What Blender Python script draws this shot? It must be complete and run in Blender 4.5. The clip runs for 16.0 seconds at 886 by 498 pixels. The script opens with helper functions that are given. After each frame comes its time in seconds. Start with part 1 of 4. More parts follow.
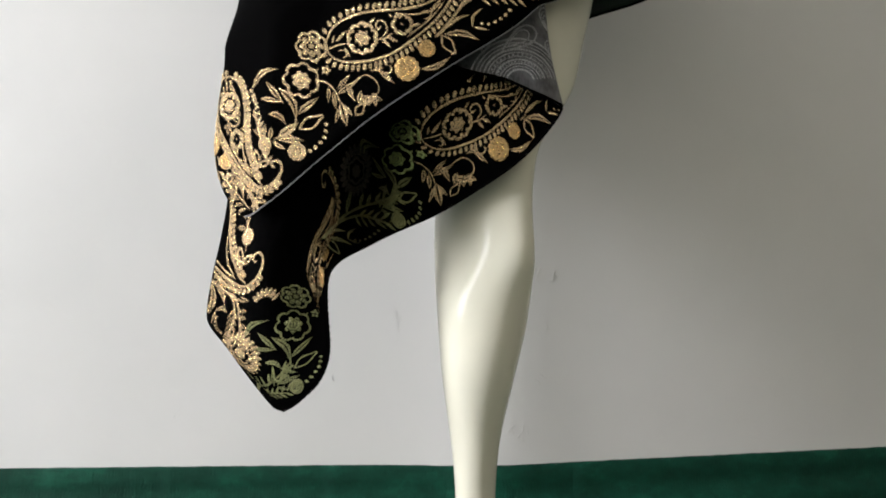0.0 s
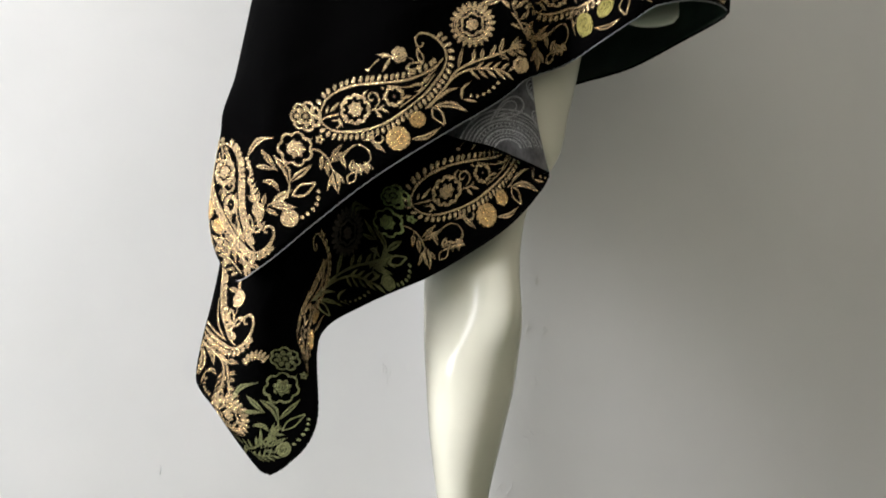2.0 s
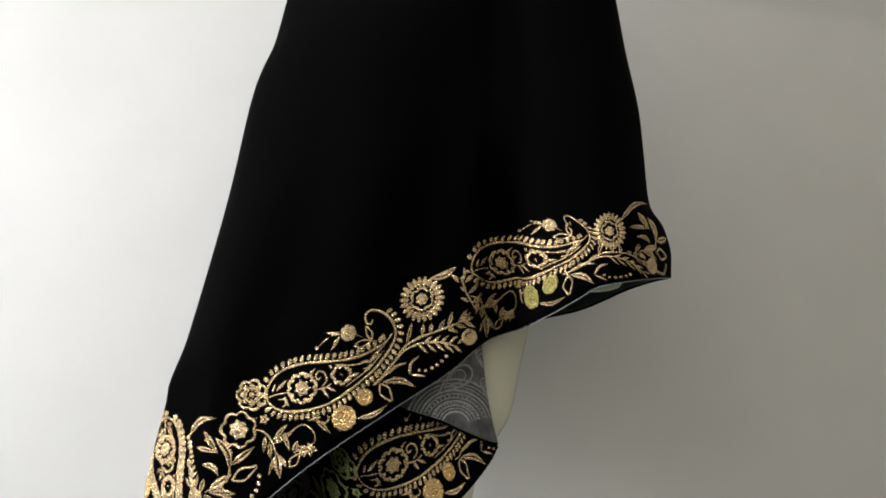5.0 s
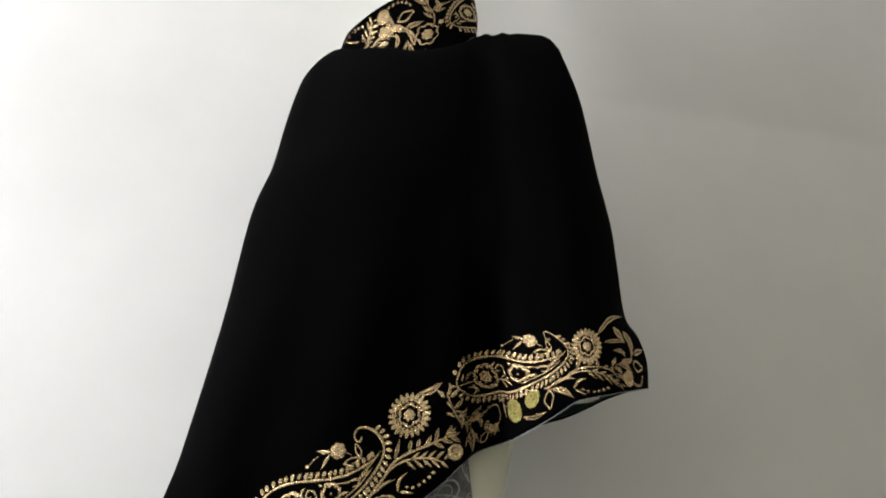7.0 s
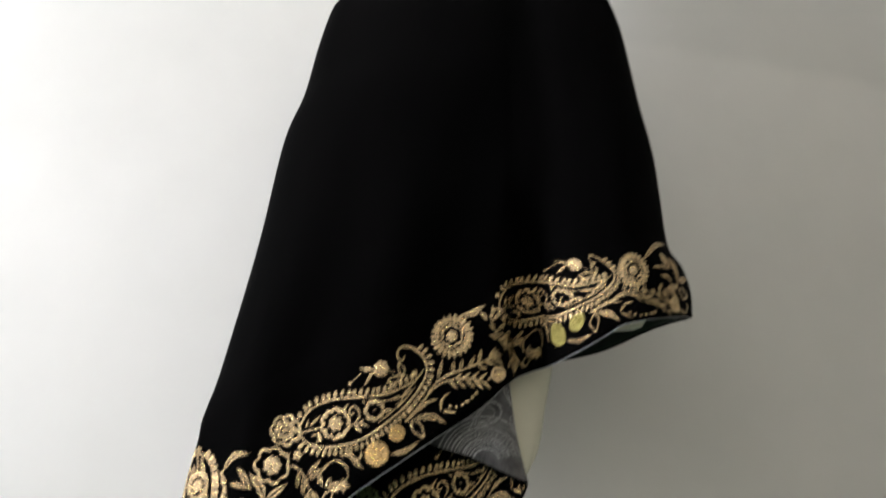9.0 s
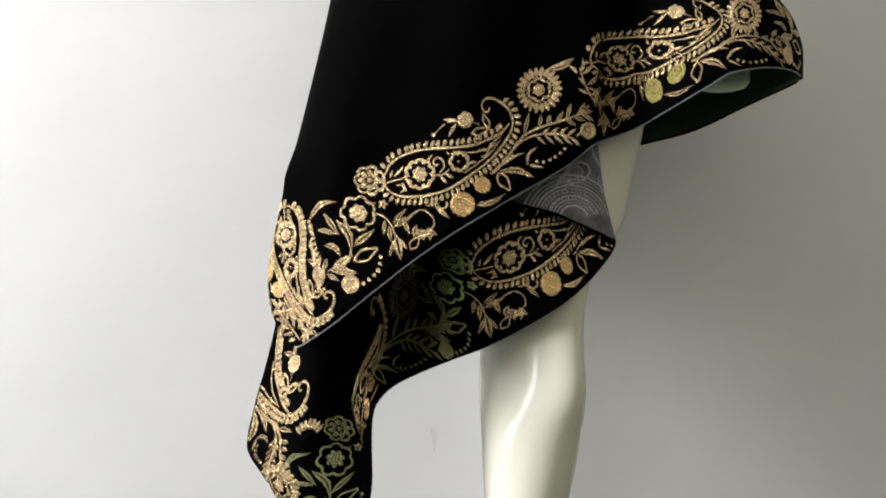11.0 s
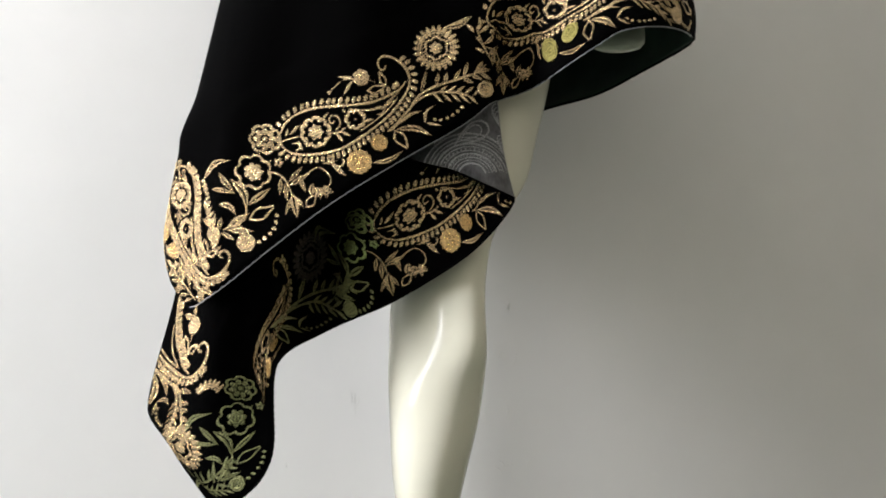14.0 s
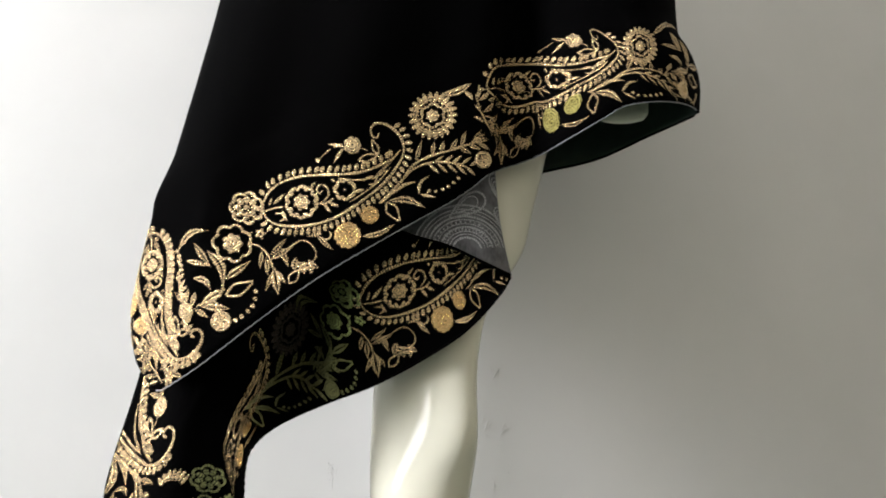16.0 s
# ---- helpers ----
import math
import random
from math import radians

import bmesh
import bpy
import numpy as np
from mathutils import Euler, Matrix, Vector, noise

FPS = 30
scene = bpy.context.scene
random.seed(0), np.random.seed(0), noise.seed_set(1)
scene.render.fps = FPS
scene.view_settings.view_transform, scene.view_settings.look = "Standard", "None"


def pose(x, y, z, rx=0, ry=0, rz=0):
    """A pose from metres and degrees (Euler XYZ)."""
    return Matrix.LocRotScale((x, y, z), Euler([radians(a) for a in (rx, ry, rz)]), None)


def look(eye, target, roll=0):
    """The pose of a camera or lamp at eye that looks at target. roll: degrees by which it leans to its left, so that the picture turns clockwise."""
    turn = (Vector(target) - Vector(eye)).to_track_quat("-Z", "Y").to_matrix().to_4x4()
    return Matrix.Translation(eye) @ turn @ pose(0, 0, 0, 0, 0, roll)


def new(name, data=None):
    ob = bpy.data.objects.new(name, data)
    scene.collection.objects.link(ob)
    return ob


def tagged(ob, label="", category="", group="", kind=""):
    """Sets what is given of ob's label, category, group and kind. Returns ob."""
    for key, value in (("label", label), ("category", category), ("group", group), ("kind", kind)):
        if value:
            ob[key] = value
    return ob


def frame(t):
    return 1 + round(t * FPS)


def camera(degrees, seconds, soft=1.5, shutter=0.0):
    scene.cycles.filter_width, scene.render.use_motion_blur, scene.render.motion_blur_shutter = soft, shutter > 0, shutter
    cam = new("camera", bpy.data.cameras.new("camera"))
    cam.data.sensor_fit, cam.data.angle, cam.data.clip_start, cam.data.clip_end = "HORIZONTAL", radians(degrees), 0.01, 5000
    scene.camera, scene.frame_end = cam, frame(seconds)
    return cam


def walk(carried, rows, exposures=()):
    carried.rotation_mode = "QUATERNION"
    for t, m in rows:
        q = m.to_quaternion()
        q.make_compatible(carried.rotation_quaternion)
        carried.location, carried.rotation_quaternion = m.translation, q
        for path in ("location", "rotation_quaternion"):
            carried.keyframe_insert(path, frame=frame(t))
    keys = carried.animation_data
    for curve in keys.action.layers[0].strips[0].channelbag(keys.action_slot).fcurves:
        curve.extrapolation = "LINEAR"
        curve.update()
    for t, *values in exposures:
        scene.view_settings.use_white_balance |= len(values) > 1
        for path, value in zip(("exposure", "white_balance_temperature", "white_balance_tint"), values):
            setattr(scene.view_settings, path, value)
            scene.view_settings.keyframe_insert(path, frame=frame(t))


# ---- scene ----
cam = camera(71.1, 16.0, 1.8, 0.5)
METRES, EYE, TILT, LEAN, TURN = 0.83, 0.42, 4.0, 0.0, 0.0
ROWS = [
    (0.0, 0.0, 0.0, 0.0, 0.0, 0.0, -0.0),
    (0.5, 0.018, -0.0102, -0.0181, 0.68, -0.51, 0.98),
    (1.0, 0.0068, -0.0212, 0.0041, 0.01, 1.17, 0.35),
    (1.5, 0.002, -0.0135, 0.022, -0.08, 2.29, 0.16),
    (2.0, 0.0063, -0.0176, 0.0382, -0.62, 3.36, -0.5),
    (2.5, 0.0114, -0.0401, 0.0619, -0.79, 5.39, -0.89),
    (3.0, 0.0225, -0.0622, 0.0898, 0.01, 6.49, -1.08),
    (3.5, 0.0402, -0.0896, 0.1308, -0.45, 8.97, -0.7),
    (4.0, 0.0468, -0.0992, 0.1723, -2.79, 11.64, -0.6),
    (4.5, 0.045, -0.0851, 0.2149, -2.84, 13.39, -0.96),
    (5.0, 0.0497, -0.0586, 0.2675, -2.37, 13.32, -1.23),
    (7.5, 0.0514, -0.1364, 0.2994, -3.36, 23.02, -0.35),
    (8.0, 0.0469, -0.1353, 0.2931, -3.7, 23.63, -0.73),
    (8.5, 0.0392, -0.1223, 0.2762, -3.75, 23.16, -0.76),
    (9.0, 0.0006, -0.0751, 0.2333, -2.72, 18.57, -1.22),
    (9.5, -0.0342, -0.0299, 0.1794, -1.05, 14.12, -1.53),
    (10.0, -0.056, -0.0081, 0.1415, 1.03, 11.3, -1.92),
    (12.5, 0.0139, 0.0059, 0.0211, 2.2, 4.34, -2.01),
    (13.0, 0.0288, 0.0057, 0.0254, 0.9, 4.47, -0.98),
    (13.5, 0.0348, 0.0035, 0.0334, -0.43, 4.93, -0.56),
    (14.0, 0.0418, 0.0008, 0.0413, -1.71, 5.64, -0.6),
    (14.5, 0.0481, -0.0017, 0.0559, -2.46, 6.96, -0.58),
    (15.0, 0.0471, -0.0064, 0.0692, -3.29, 7.93, -0.53),
    (15.5, 0.0401, -0.0103, 0.0778, -3.03, 8.54, -0.93),
    (16.0, 0.0265, 0.0472, 0.1139, -3.69, 8.18, -2.02),
]
walk(cam, [(t, pose(0, 0, EYE, TILT, LEAN, TURN) @ pose(METRES * x, METRES * y, METRES * z, 90 + pitch, roll, yaw)) for t, x, y, z, yaw, pitch, roll in ROWS],
     exposures=[(t, stops, 6580, 19) for t, stops in ((0.0, -0.12), (2.5, -0.05), (3.0, -0.06), (3.5, 0.06), (4.0, 0.06), (5.0, 0.04), (8.0, 0.0), (9.5, 0.05), (12.5, -0.05), (13.5, 0.0), (14.5, 0.08), (16.0, 0.16))])

# ---- world, window light ----
world = bpy.data.worlds.new("sky")
scene.world = world
world.use_nodes = True
wn = world.node_tree.nodes
sky = wn.new("ShaderNodeTexSky")
sky.sky_type, sky.sun_disc = "NISHITA", False
sky.sun_elevation, sky.sun_rotation = radians(40), radians(60)
wn["Background"].inputs[1].default_value = 0.10
world.node_tree.links.new(sky.outputs[0], wn["Background"].inputs[0])

ROOM_L, ROOM_R, ROOM_B, ROOM_N, ROOM_H = -4.4, 3.45, -3.75, 1.9, 3.2
WIN_Y0, WIN_Y1, WIN_Z0, WIN_Z1 = -1.40, -0.05, 0.60, 3.05
BEND_X, BEND = 0.19, 0.140


def wall_y(x):
    """The wall's plane: a low swell behind the figure, beyond which it bends back gently."""
    d = x - BEND_X
    return 1.043 + 0.035 * x + 0.5 * BEND * (d + math.sqrt(d * d + 0.10 ** 2)) - 0.014 * math.exp(-((x - 0.085) / 0.11) ** 2)


lamp = bpy.data.lights.new("window_light", "AREA")
lamp.shape, lamp.size, lamp.size_y = "RECTANGLE", WIN_Y1 - WIN_Y0 - 0.1, WIN_Z1 - WIN_Z0 - 0.1
lamp.energy, lamp.color = 368, (0.91, 0.975, 1.0)
lamp_ob = new("window_light", lamp)
lamp_ob.matrix_world = look((ROOM_L - 0.10, (WIN_Y0 + WIN_Y1) / 2, (WIN_Z0 + WIN_Z1) / 2), (0.1, 0.9, 0.8))


# ---- materials ----
def mat(name, colour, rough=0.6, metal=0.0, spec=0.5):
    m = bpy.data.materials.new(name)
    m.use_nodes = True
    b = m.node_tree.nodes["Principled BSDF"]
    b.inputs["Base Color"].default_value = (*colour, 1)
    b.inputs["Roughness"].default_value = rough
    b.inputs["Metallic"].default_value = metal
    b.inputs["Specular IOR Level"].default_value = spec
    return m, m.node_tree.nodes, m.node_tree.links, b


def noise_node(n, l, scale, detail=4.0, rough=0.55, vec=None, stretch=None):
    t = n.new("ShaderNodeTexNoise")
    t.inputs["Scale"].default_value = scale
    t.inputs["Detail"].default_value = detail
    t.inputs["Roughness"].default_value = rough
    if vec is None:
        vec = n.new("ShaderNodeTexCoord").outputs["Object"]
    if stretch:
        mp = n.new("ShaderNodeMapping")
        mp.inputs["Scale"].default_value = stretch
        l.new(vec, mp.inputs["Vector"])
        vec = mp.outputs["Vector"]
    l.new(vec, t.inputs["Vector"])
    return t.outputs["Fac"]


def ramp(n, l, fac, stops):
    r = n.new("ShaderNodeValToRGB")
    e = r.color_ramp.elements
    while len(e) < len(stops):
        e.new(0.5)
    for el, (p, c) in zip(e, stops):
        el.position, el.color = p, (*c, 1)
    l.new(fac, r.inputs["Fac"])
    return r.outputs["Color"]


def bump(n, l, b, height, strength, dist, before=None):
    k = n.new("ShaderNodeBump")
    k.inputs["Strength"].default_value, k.inputs["Distance"].default_value = strength, dist
    l.new(height, k.inputs["Height"])
    if before is not None:
        l.new(before, k.inputs["Normal"])
    l.new(k.outputs["Normal"], b.inputs["Normal"])
    return k.outputs["Normal"]


COAT_Z = 1.65


def plaster_paint():
    m, n, l, b = mat("white_wall_paint", (0.78, 0.77, 0.74), 0.62)
    big = noise_node(n, l, 2.2, 5)
    col = ramp(n, l, big, [(0.3, (0.73, 0.725, 0.70)), (0.7, (0.80, 0.79, 0.765))])
    sep = n.new("ShaderNodeSeparateXYZ")
    l.new(n.new("ShaderNodeTexCoord").outputs["Object"], sep.inputs[0])
    wob = n.new("ShaderNodeMath")
    wob.operation = "MULTIPLY_ADD"
    wob.inputs[1].default_value = 0.05
    l.new(noise_node(n, l, 7, 4), wob.inputs[0])
    l.new(sep.outputs["Z"], wob.inputs[2])
    masks = []
    for src, lo, hi in ((wob.outputs[0], COAT_Z + 0.01, COAT_Z + 0.07), (sep.outputs["X"], 0.30, 0.55)):
        mr = n.new("ShaderNodeMapRange")
        mr.interpolation_type = "SMOOTHSTEP"
        mr.inputs["From Min"].default_value, mr.inputs["From Max"].default_value = lo, hi
        l.new(src, mr.inputs["Value"])
        masks.append(mr.outputs["Result"])
    both = n.new("ShaderNodeMath")
    both.operation = "MULTIPLY"
    l.new(masks[0], both.inputs[0])
    l.new(masks[1], both.inputs[1])
    mix = n.new("ShaderNodeMix")
    mix.data_type, mix.blend_type = "RGBA", "MULTIPLY"
    mix.inputs[7].default_value = (0.925, 0.93, 0.93, 1)
    l.new(both.outputs[0], mix.inputs[0])
    l.new(col, mix.inputs[6])
    l.new(mix.outputs[2], b.inputs["Base Color"])
    a = bump(n, l, b, noise_node(n, l, 9, 6), 0.10, 0.004)
    bump(n, l, b, noise_node(n, l, 160, 3), 0.12, 0.001, a)
    return m


def green_carpet():
    m, n, l, b = mat("green_ribbed_carpet", (0.003, 0.045, 0.025), 0.8, 0, 0.15)
    blotch = noise_node(n, l, 9, 7, 0.7, stretch=(1.0, 1.0, 1.8))
    l.new(ramp(n, l, blotch, [(0.3, (0.001, 0.026, 0.015)), (0.52, (0.002, 0.047, 0.027)), (0.72, (0.005, 0.092, 0.054))]), b.inputs["Base Color"])
    a = bump(n, l, b, noise_node(n, l, 45, 5, stretch=(1.0, 1.0, 0.7)), 0.5, 0.004)
    rib = n.new("ShaderNodeTexWave")
    rib.bands_direction = "X"
    rib.inputs["Scale"].default_value, rib.inputs["Distortion"].default_value, rib.inputs["Detail"].default_value = 60, 7.0, 3.0
    l.new(n.new("ShaderNodeTexCoord").outputs["Object"], rib.inputs["Vector"])
    c = bump(n, l, b, rib.outputs["Fac"], 0.2, 0.0015, a)
    bump(n, l, b, noise_node(n, l, 260, 3), 0.5, 0.0015, c)
    return m


def floor_carpet():
    m, n, l, b = mat("green_floor_carpet", (0.045, 0.135, 0.08), 0.45)
    l.new(ramp(n, l, noise_node(n, l, 6, 6), [(0.3, (0.026, 0.050, 0.034)), (0.7, (0.040, 0.072, 0.050))]), b.inputs["Base Color"])
    bump(n, l, b, noise_node(n, l, 60, 4), 0.2, 0.002)
    return m


def velvet():
    m, n, l, b = mat("black_velvet", (0.0011, 0.0009, 0.0010), 0.95, 0, 0.025)
    b.inputs["Sheen Weight"].default_value = 0.004
    b.inputs["Sheen Roughness"].default_value = 0.35
    b.inputs["Sheen Tint"].default_value = (0.30, 0.28, 0.30, 1)
    nap = noise_node(n, l, 14, 4, stretch=(1, 1, 0.25))
    l.new(ramp(n, l, nap, [(0.3, (0.0005, 0.0005, 0.0005)), (0.75, (0.0014, 0.0012, 0.0013))]), b.inputs["Base Color"])
    bump(n, l, b, noise_node(n, l, 900, 2), 0.3, 0.0006)
    return m


def thread(name, dark, light, rough=0.25, metal=0.84):
    """Satin stitch: fine threads laid across the stroke, with glints and dark gaps put into the colour."""
    m, n, l, b = mat(name, light, rough, metal)
    uv = n.new("ShaderNodeUVMap").outputs["UV"]
    w = n.new("ShaderNodeTexWave")
    w.bands_direction = "X"
    w.inputs["Scale"].default_value = 115
    w.inputs["Distortion"].default_value = 2.5
    w.inputs["Detail"].default_value = 2.0
    w.inputs["Detail Scale"].default_value = 2.0
    l.new(uv, w.inputs["Vector"])
    mix = n.new("ShaderNodeMath")
    mix.operation = "MULTIPLY_ADD"
    mix.inputs[1].default_value = 0.45
    l.new(w.outputs["Fac"], mix.inputs[0])
    grain = n.new("ShaderNodeMath")
    grain.operation = "MULTIPLY_ADD"
    grain.inputs[1].default_value = 0.5
    l.new(noise_node(n, l, 110, 2), grain.inputs[0])
    l.new(noise_node(n, l, 620, 3, 0.7), grain.inputs[2])
    l.new(grain.outputs[0], mix.inputs[2])
    l.new(ramp(n, l, mix.outputs[0], [(0.76, dark), (1.0, light)]), b.inputs["Base Color"])
    bump(n, l, b, mix.outputs[0], 1.0, 0.0013)
    return m


def jacquard():
    m, n, l, b = mat("grey_lining_satin", (0.10, 0.10, 0.105), 0.5)
    weave = noise_node(n, l, 420, 3, stretch=(1, 1, 0.35))
    fig = noise_node(n, l, 60, 2)
    mx = n.new("ShaderNodeMath")
    mx.operation = "MULTIPLY_ADD"
    mx.inputs[1].default_value = 0.5
    l.new(weave, mx.inputs[0])
    l.new(fig, mx.inputs[2])
    l.new(ramp(n, l, mx.outputs[0], [(0.5, (0.028, 0.028, 0.030)), (0.9, (0.115, 0.115, 0.122))]), b.inputs["Base Color"])
    bump(n, l, b, weave, 0.35, 0.0006)
    return m


# the lining inside the cape, with the green shade put into its colour
def shaded_satin():
    m, n, l, b = mat("lining_in_green_shade", (0.035, 0.056, 0.043), 0.42)
    l.new(ramp(n, l, noise_node(n, l, 35, 4, stretch=(1, 1, 0.4)), [(0.3, (0.024, 0.040, 0.030)), (0.7, (0.046, 0.075, 0.056))]), b.inputs["Base Color"])
    bump(n, l, b, noise_node(n, l, 22, 3), 0.25, 0.003)
    return m


def gloss_white():
    m, n, l, b = mat("cream_lacquer", (0.78, 0.74, 0.59), 0.11, 0, 0.11)
    l.new(ramp(n, l, noise_node(n, l, 7, 4), [(0.3, (0.71, 0.685, 0.56)), (0.7, (0.78, 0.755, 0.62))]), b.inputs["Base Color"])
    bump(n, l, b, noise_node(n, l, 18, 2), 0.04, 0.002)
    return m


# colour of the unseen walls, picked to throw warm light into the shade
def tan_paint():
    m, n, l, b = mat("tan_bounce_paint", (0.65, 0.60, 0.51), 0.6)
    l.new(ramp(n, l, noise_node(n, l, 3, 5), [(0.3, (0.61, 0.56, 0.475)), (0.7, (0.69, 0.635, 0.54))]), b.inputs["Base Color"])
    bump(n, l, b, noise_node(n, l, 60, 4), 0.15, 0.003)
    return m


TAN = tan_paint()
WALL, BAND, FLOOR = plaster_paint(), green_carpet(), floor_carpet()
VELVET, LINING, SHADED_LINING, LACQUER = velvet(), jacquard(), shaded_satin(), gloss_white()
GOLD = thread("gold_thread", (0.040, 0.022, 0.009), (0.90, 0.655, 0.36), 0.26, 0.80)
OLD_GOLD = thread("antique_gold_thread", (0.30, 0.17, 0.05), (0.82, 0.55, 0.24))
LIME = thread("olive_gold_thread", (0.11, 0.095, 0.02), (0.50, 0.43, 0.14), 0.42)
# gold thread of the under layer, its greenish shade put into the colour
SHADE_OLIVE = thread("gold_thread_olive_shade", (0.045, 0.046, 0.016), (0.34, 0.34, 0.14), 0.42, 0.5)
SILVER = thread("silver_grey_thread", (0.14, 0.14, 0.145), (0.44, 0.44, 0.45), 0.45, 0.3)
# the same gold where the shade is greener, again by colour
SHADE_GREEN = thread("gold_thread_green_shade", (0.08, 0.10, 0.028), (0.62, 0.72, 0.28), 0.42, 0.4)
# gold thread deep under the front panel, darkened in colour for the shade
SHADE_BROWN = thread("gold_thread_dark_shade", (0.010, 0.008, 0.007), (0.10, 0.075, 0.055), 0.5, 0.4)
PIPING = mat("grey_edging", (0.24, 0.24, 0.245), 0.4)[0]
WHITE = mat("white_frame_paint", (0.8, 0.8, 0.78), 0.4)[0]


# ---- mesh helpers ----
def smooth_step(a, b, x):
    t = np.clip((x - a) / (b - a), 0, 1)
    return t * t * (3 - 2 * t)


def part(name, bm, material, parent=None, label="", smooth=True):
    me = bpy.data.meshes.new(name)
    bm.to_mesh(me)
    bm.free()
    for m in material if isinstance(material, (list, tuple)) else [material]:
        me.materials.append(m)
    if smooth:
        me.shade_smooth()
    ob = new(name, me)
    ob.parent = parent
    return tagged(ob, label)


def box_bm(x0, x1, y0, y1, z0, z1, bm=None):
    bm = bm or bmesh.new()
    v = [bm.verts.new((x, y, z)) for x in (x0, x1) for y in (y0, y1) for z in (z0, z1)]
    for f in ((0, 1, 3, 2), (4, 6, 7, 5), (0, 4, 5, 1), (2, 3, 7, 6), (0, 2, 6, 4), (1, 5, 7, 3)):
        bm.faces.new([v[i] for i in f])
    return bm


def spline(points, n):
    """n points evenly along a Catmull-Rom curve through points."""
    p = np.array(points, float)
    p = np.vstack([2 * p[0] - p[1], p, 2 * p[-1] - p[-2]])
    out = []
    for i in range(1, len(p) - 2):
        a, b, c, d = p[i - 1:i + 3]
        for t in np.linspace(0, 1, 24, endpoint=False):
            out.append(0.5 * (2 * b + (c - a) * t + (2 * a - 5 * b + 4 * c - d) * t * t + (3 * b - a - 3 * c + d) * t ** 3))
    out.append(p[-2])
    out = np.array(out)
    s = np.concatenate([[0], np.cumsum(np.linalg.norm(np.diff(out, axis=0), axis=1))])
    q = np.linspace(0, s[-1], n)
    return np.stack([np.interp(q, s, out[:, k]) for k in range(out.shape[1])], 1)


def coons(top, bottom, left, right, nu, nv):
    """A patch between four edges (x, y, z); u runs left to right, v top to bottom."""
    T, B, L, R = spline(top, nu), spline(bottom, nu), spline(left, nv), spline(right, nv)
    u, v = np.linspace(0, 1, nu)[None, :, None], np.linspace(0, 1, nv)[:, None, None]
    return ((1 - v) * T[None] + v * B[None] + (1 - u) * L[:, None] + u * R[:, None]
            - ((1 - u) * (1 - v) * T[0] + u * (1 - v) * T[-1] + (1 - u) * v * B[0] + u * v * B[-1]))


def grid_bm(P, bm=None, wrap=False):
    bm = bm or bmesh.new()
    nv, nu = P.shape[:2]
    vs = [[bm.verts.new(P[j, i]) for i in range(nu)] for j in range(nv)]
    for j in range(nv - 1):
        for i in range(nu if wrap else nu - 1):
            k = (i + 1) % nu
            bm.faces.new((vs[j][i], vs[j + 1][i], vs[j + 1][k], vs[j][k]))
    return bm, vs


def cloth(name, P, parent, front, back, label="", thick=0.0022):
    """A sheet of cloth with its own thickness: outer cloth in front, lining behind."""
    bm, vs = grid_bm(P)
    ob = part(name, bm, [front, back], parent, label)
    s = ob.modifiers.new("thickness", "SOLIDIFY")
    s.thickness, s.offset, s.material_offset, s.material_offset_rim = thick, -1.0, 1, 0
    return ob


def tube_bm(path, radius, sides=8, bm=None):
    p = np.array(path, float)
    bm = bm or bmesh.new()
    rings = []
    for i in range(len(p)):
        d = Vector(p[min(i + 1, len(p) - 1)] - p[max(i - 1, 0)]).normalized()
        a = d.orthogonal().normalized() if i == 0 else (rings[-1][1] - d * rings[-1][1].dot(d)).normalized()
        b = d.cross(a)
        rings.append(([bm.verts.new(Vector(p[i]) + radius * (a * math.cos(k) + b * math.sin(k))) for k in np.linspace(0, 2 * math.pi, sides, endpoint=False)], a))
    for (r, _), (q, _) in zip(rings, rings[1:]):
        for k in range(sides):
            bm.faces.new((r[k], r[(k + 1) % sides], q[(k + 1) % sides], q[k]))
    bm.faces.new(rings[0][0])
    bm.faces.new(rings[-1][0][::-1])
    return bm


def loft_bm(rings, n=28, bm=None, ridge=None):
    """Ellipses (x, y, z, half width, half depth) one above another, closed at both ends; ridge(z) turns the flat of the front aside."""
    bm = bm or bmesh.new()
    R = spline(rings, len(rings) * 5)
    ang = np.linspace(0, 2 * math.pi, n, endpoint=False)
    rows = []
    for q in R:
        turn = ridge(q[2]) if ridge else 0.0
        rows.append(np.stack([q[0] + q[3] * np.cos(ang), q[1] + q[4] * np.sin(ang) - turn * q[3] * np.cos(ang), np.full(n, q[2])], 1))
    P = np.stack(rows)
    bm, vs = grid_bm(P, bm, wrap=True)
    bm.faces.new(vs[0])
    bm.faces.new(vs[-1][::-1])
    return bm


# ---- room ----
bm = box_bm(ROOM_L - 0.2, ROOM_R + 0.2, ROOM_B - 0.2, ROOM_N + 0.05, -0.12, 0.0)
tagged(part("floor", bm, FLOOR, smooth=False), "green carpeted floor below the mannequin", "floor", kind="structure")
bm = box_bm(ROOM_L - 0.2, ROOM_R + 0.2, ROOM_B - 0.2, ROOM_N + 0.05, ROOM_H, ROOM_H + 0.12)
tagged(part("ceiling", bm, WALL, smooth=False), "plain white ceiling", "ceiling", kind="structure")

# north wall: plastered by hand, a little uneven, not quite square to the room
nx, nz = 300, 200
X, Z = np.meshgrid(np.linspace(ROOM_L, ROOM_R, nx), np.linspace(0, ROOM_H, nz))


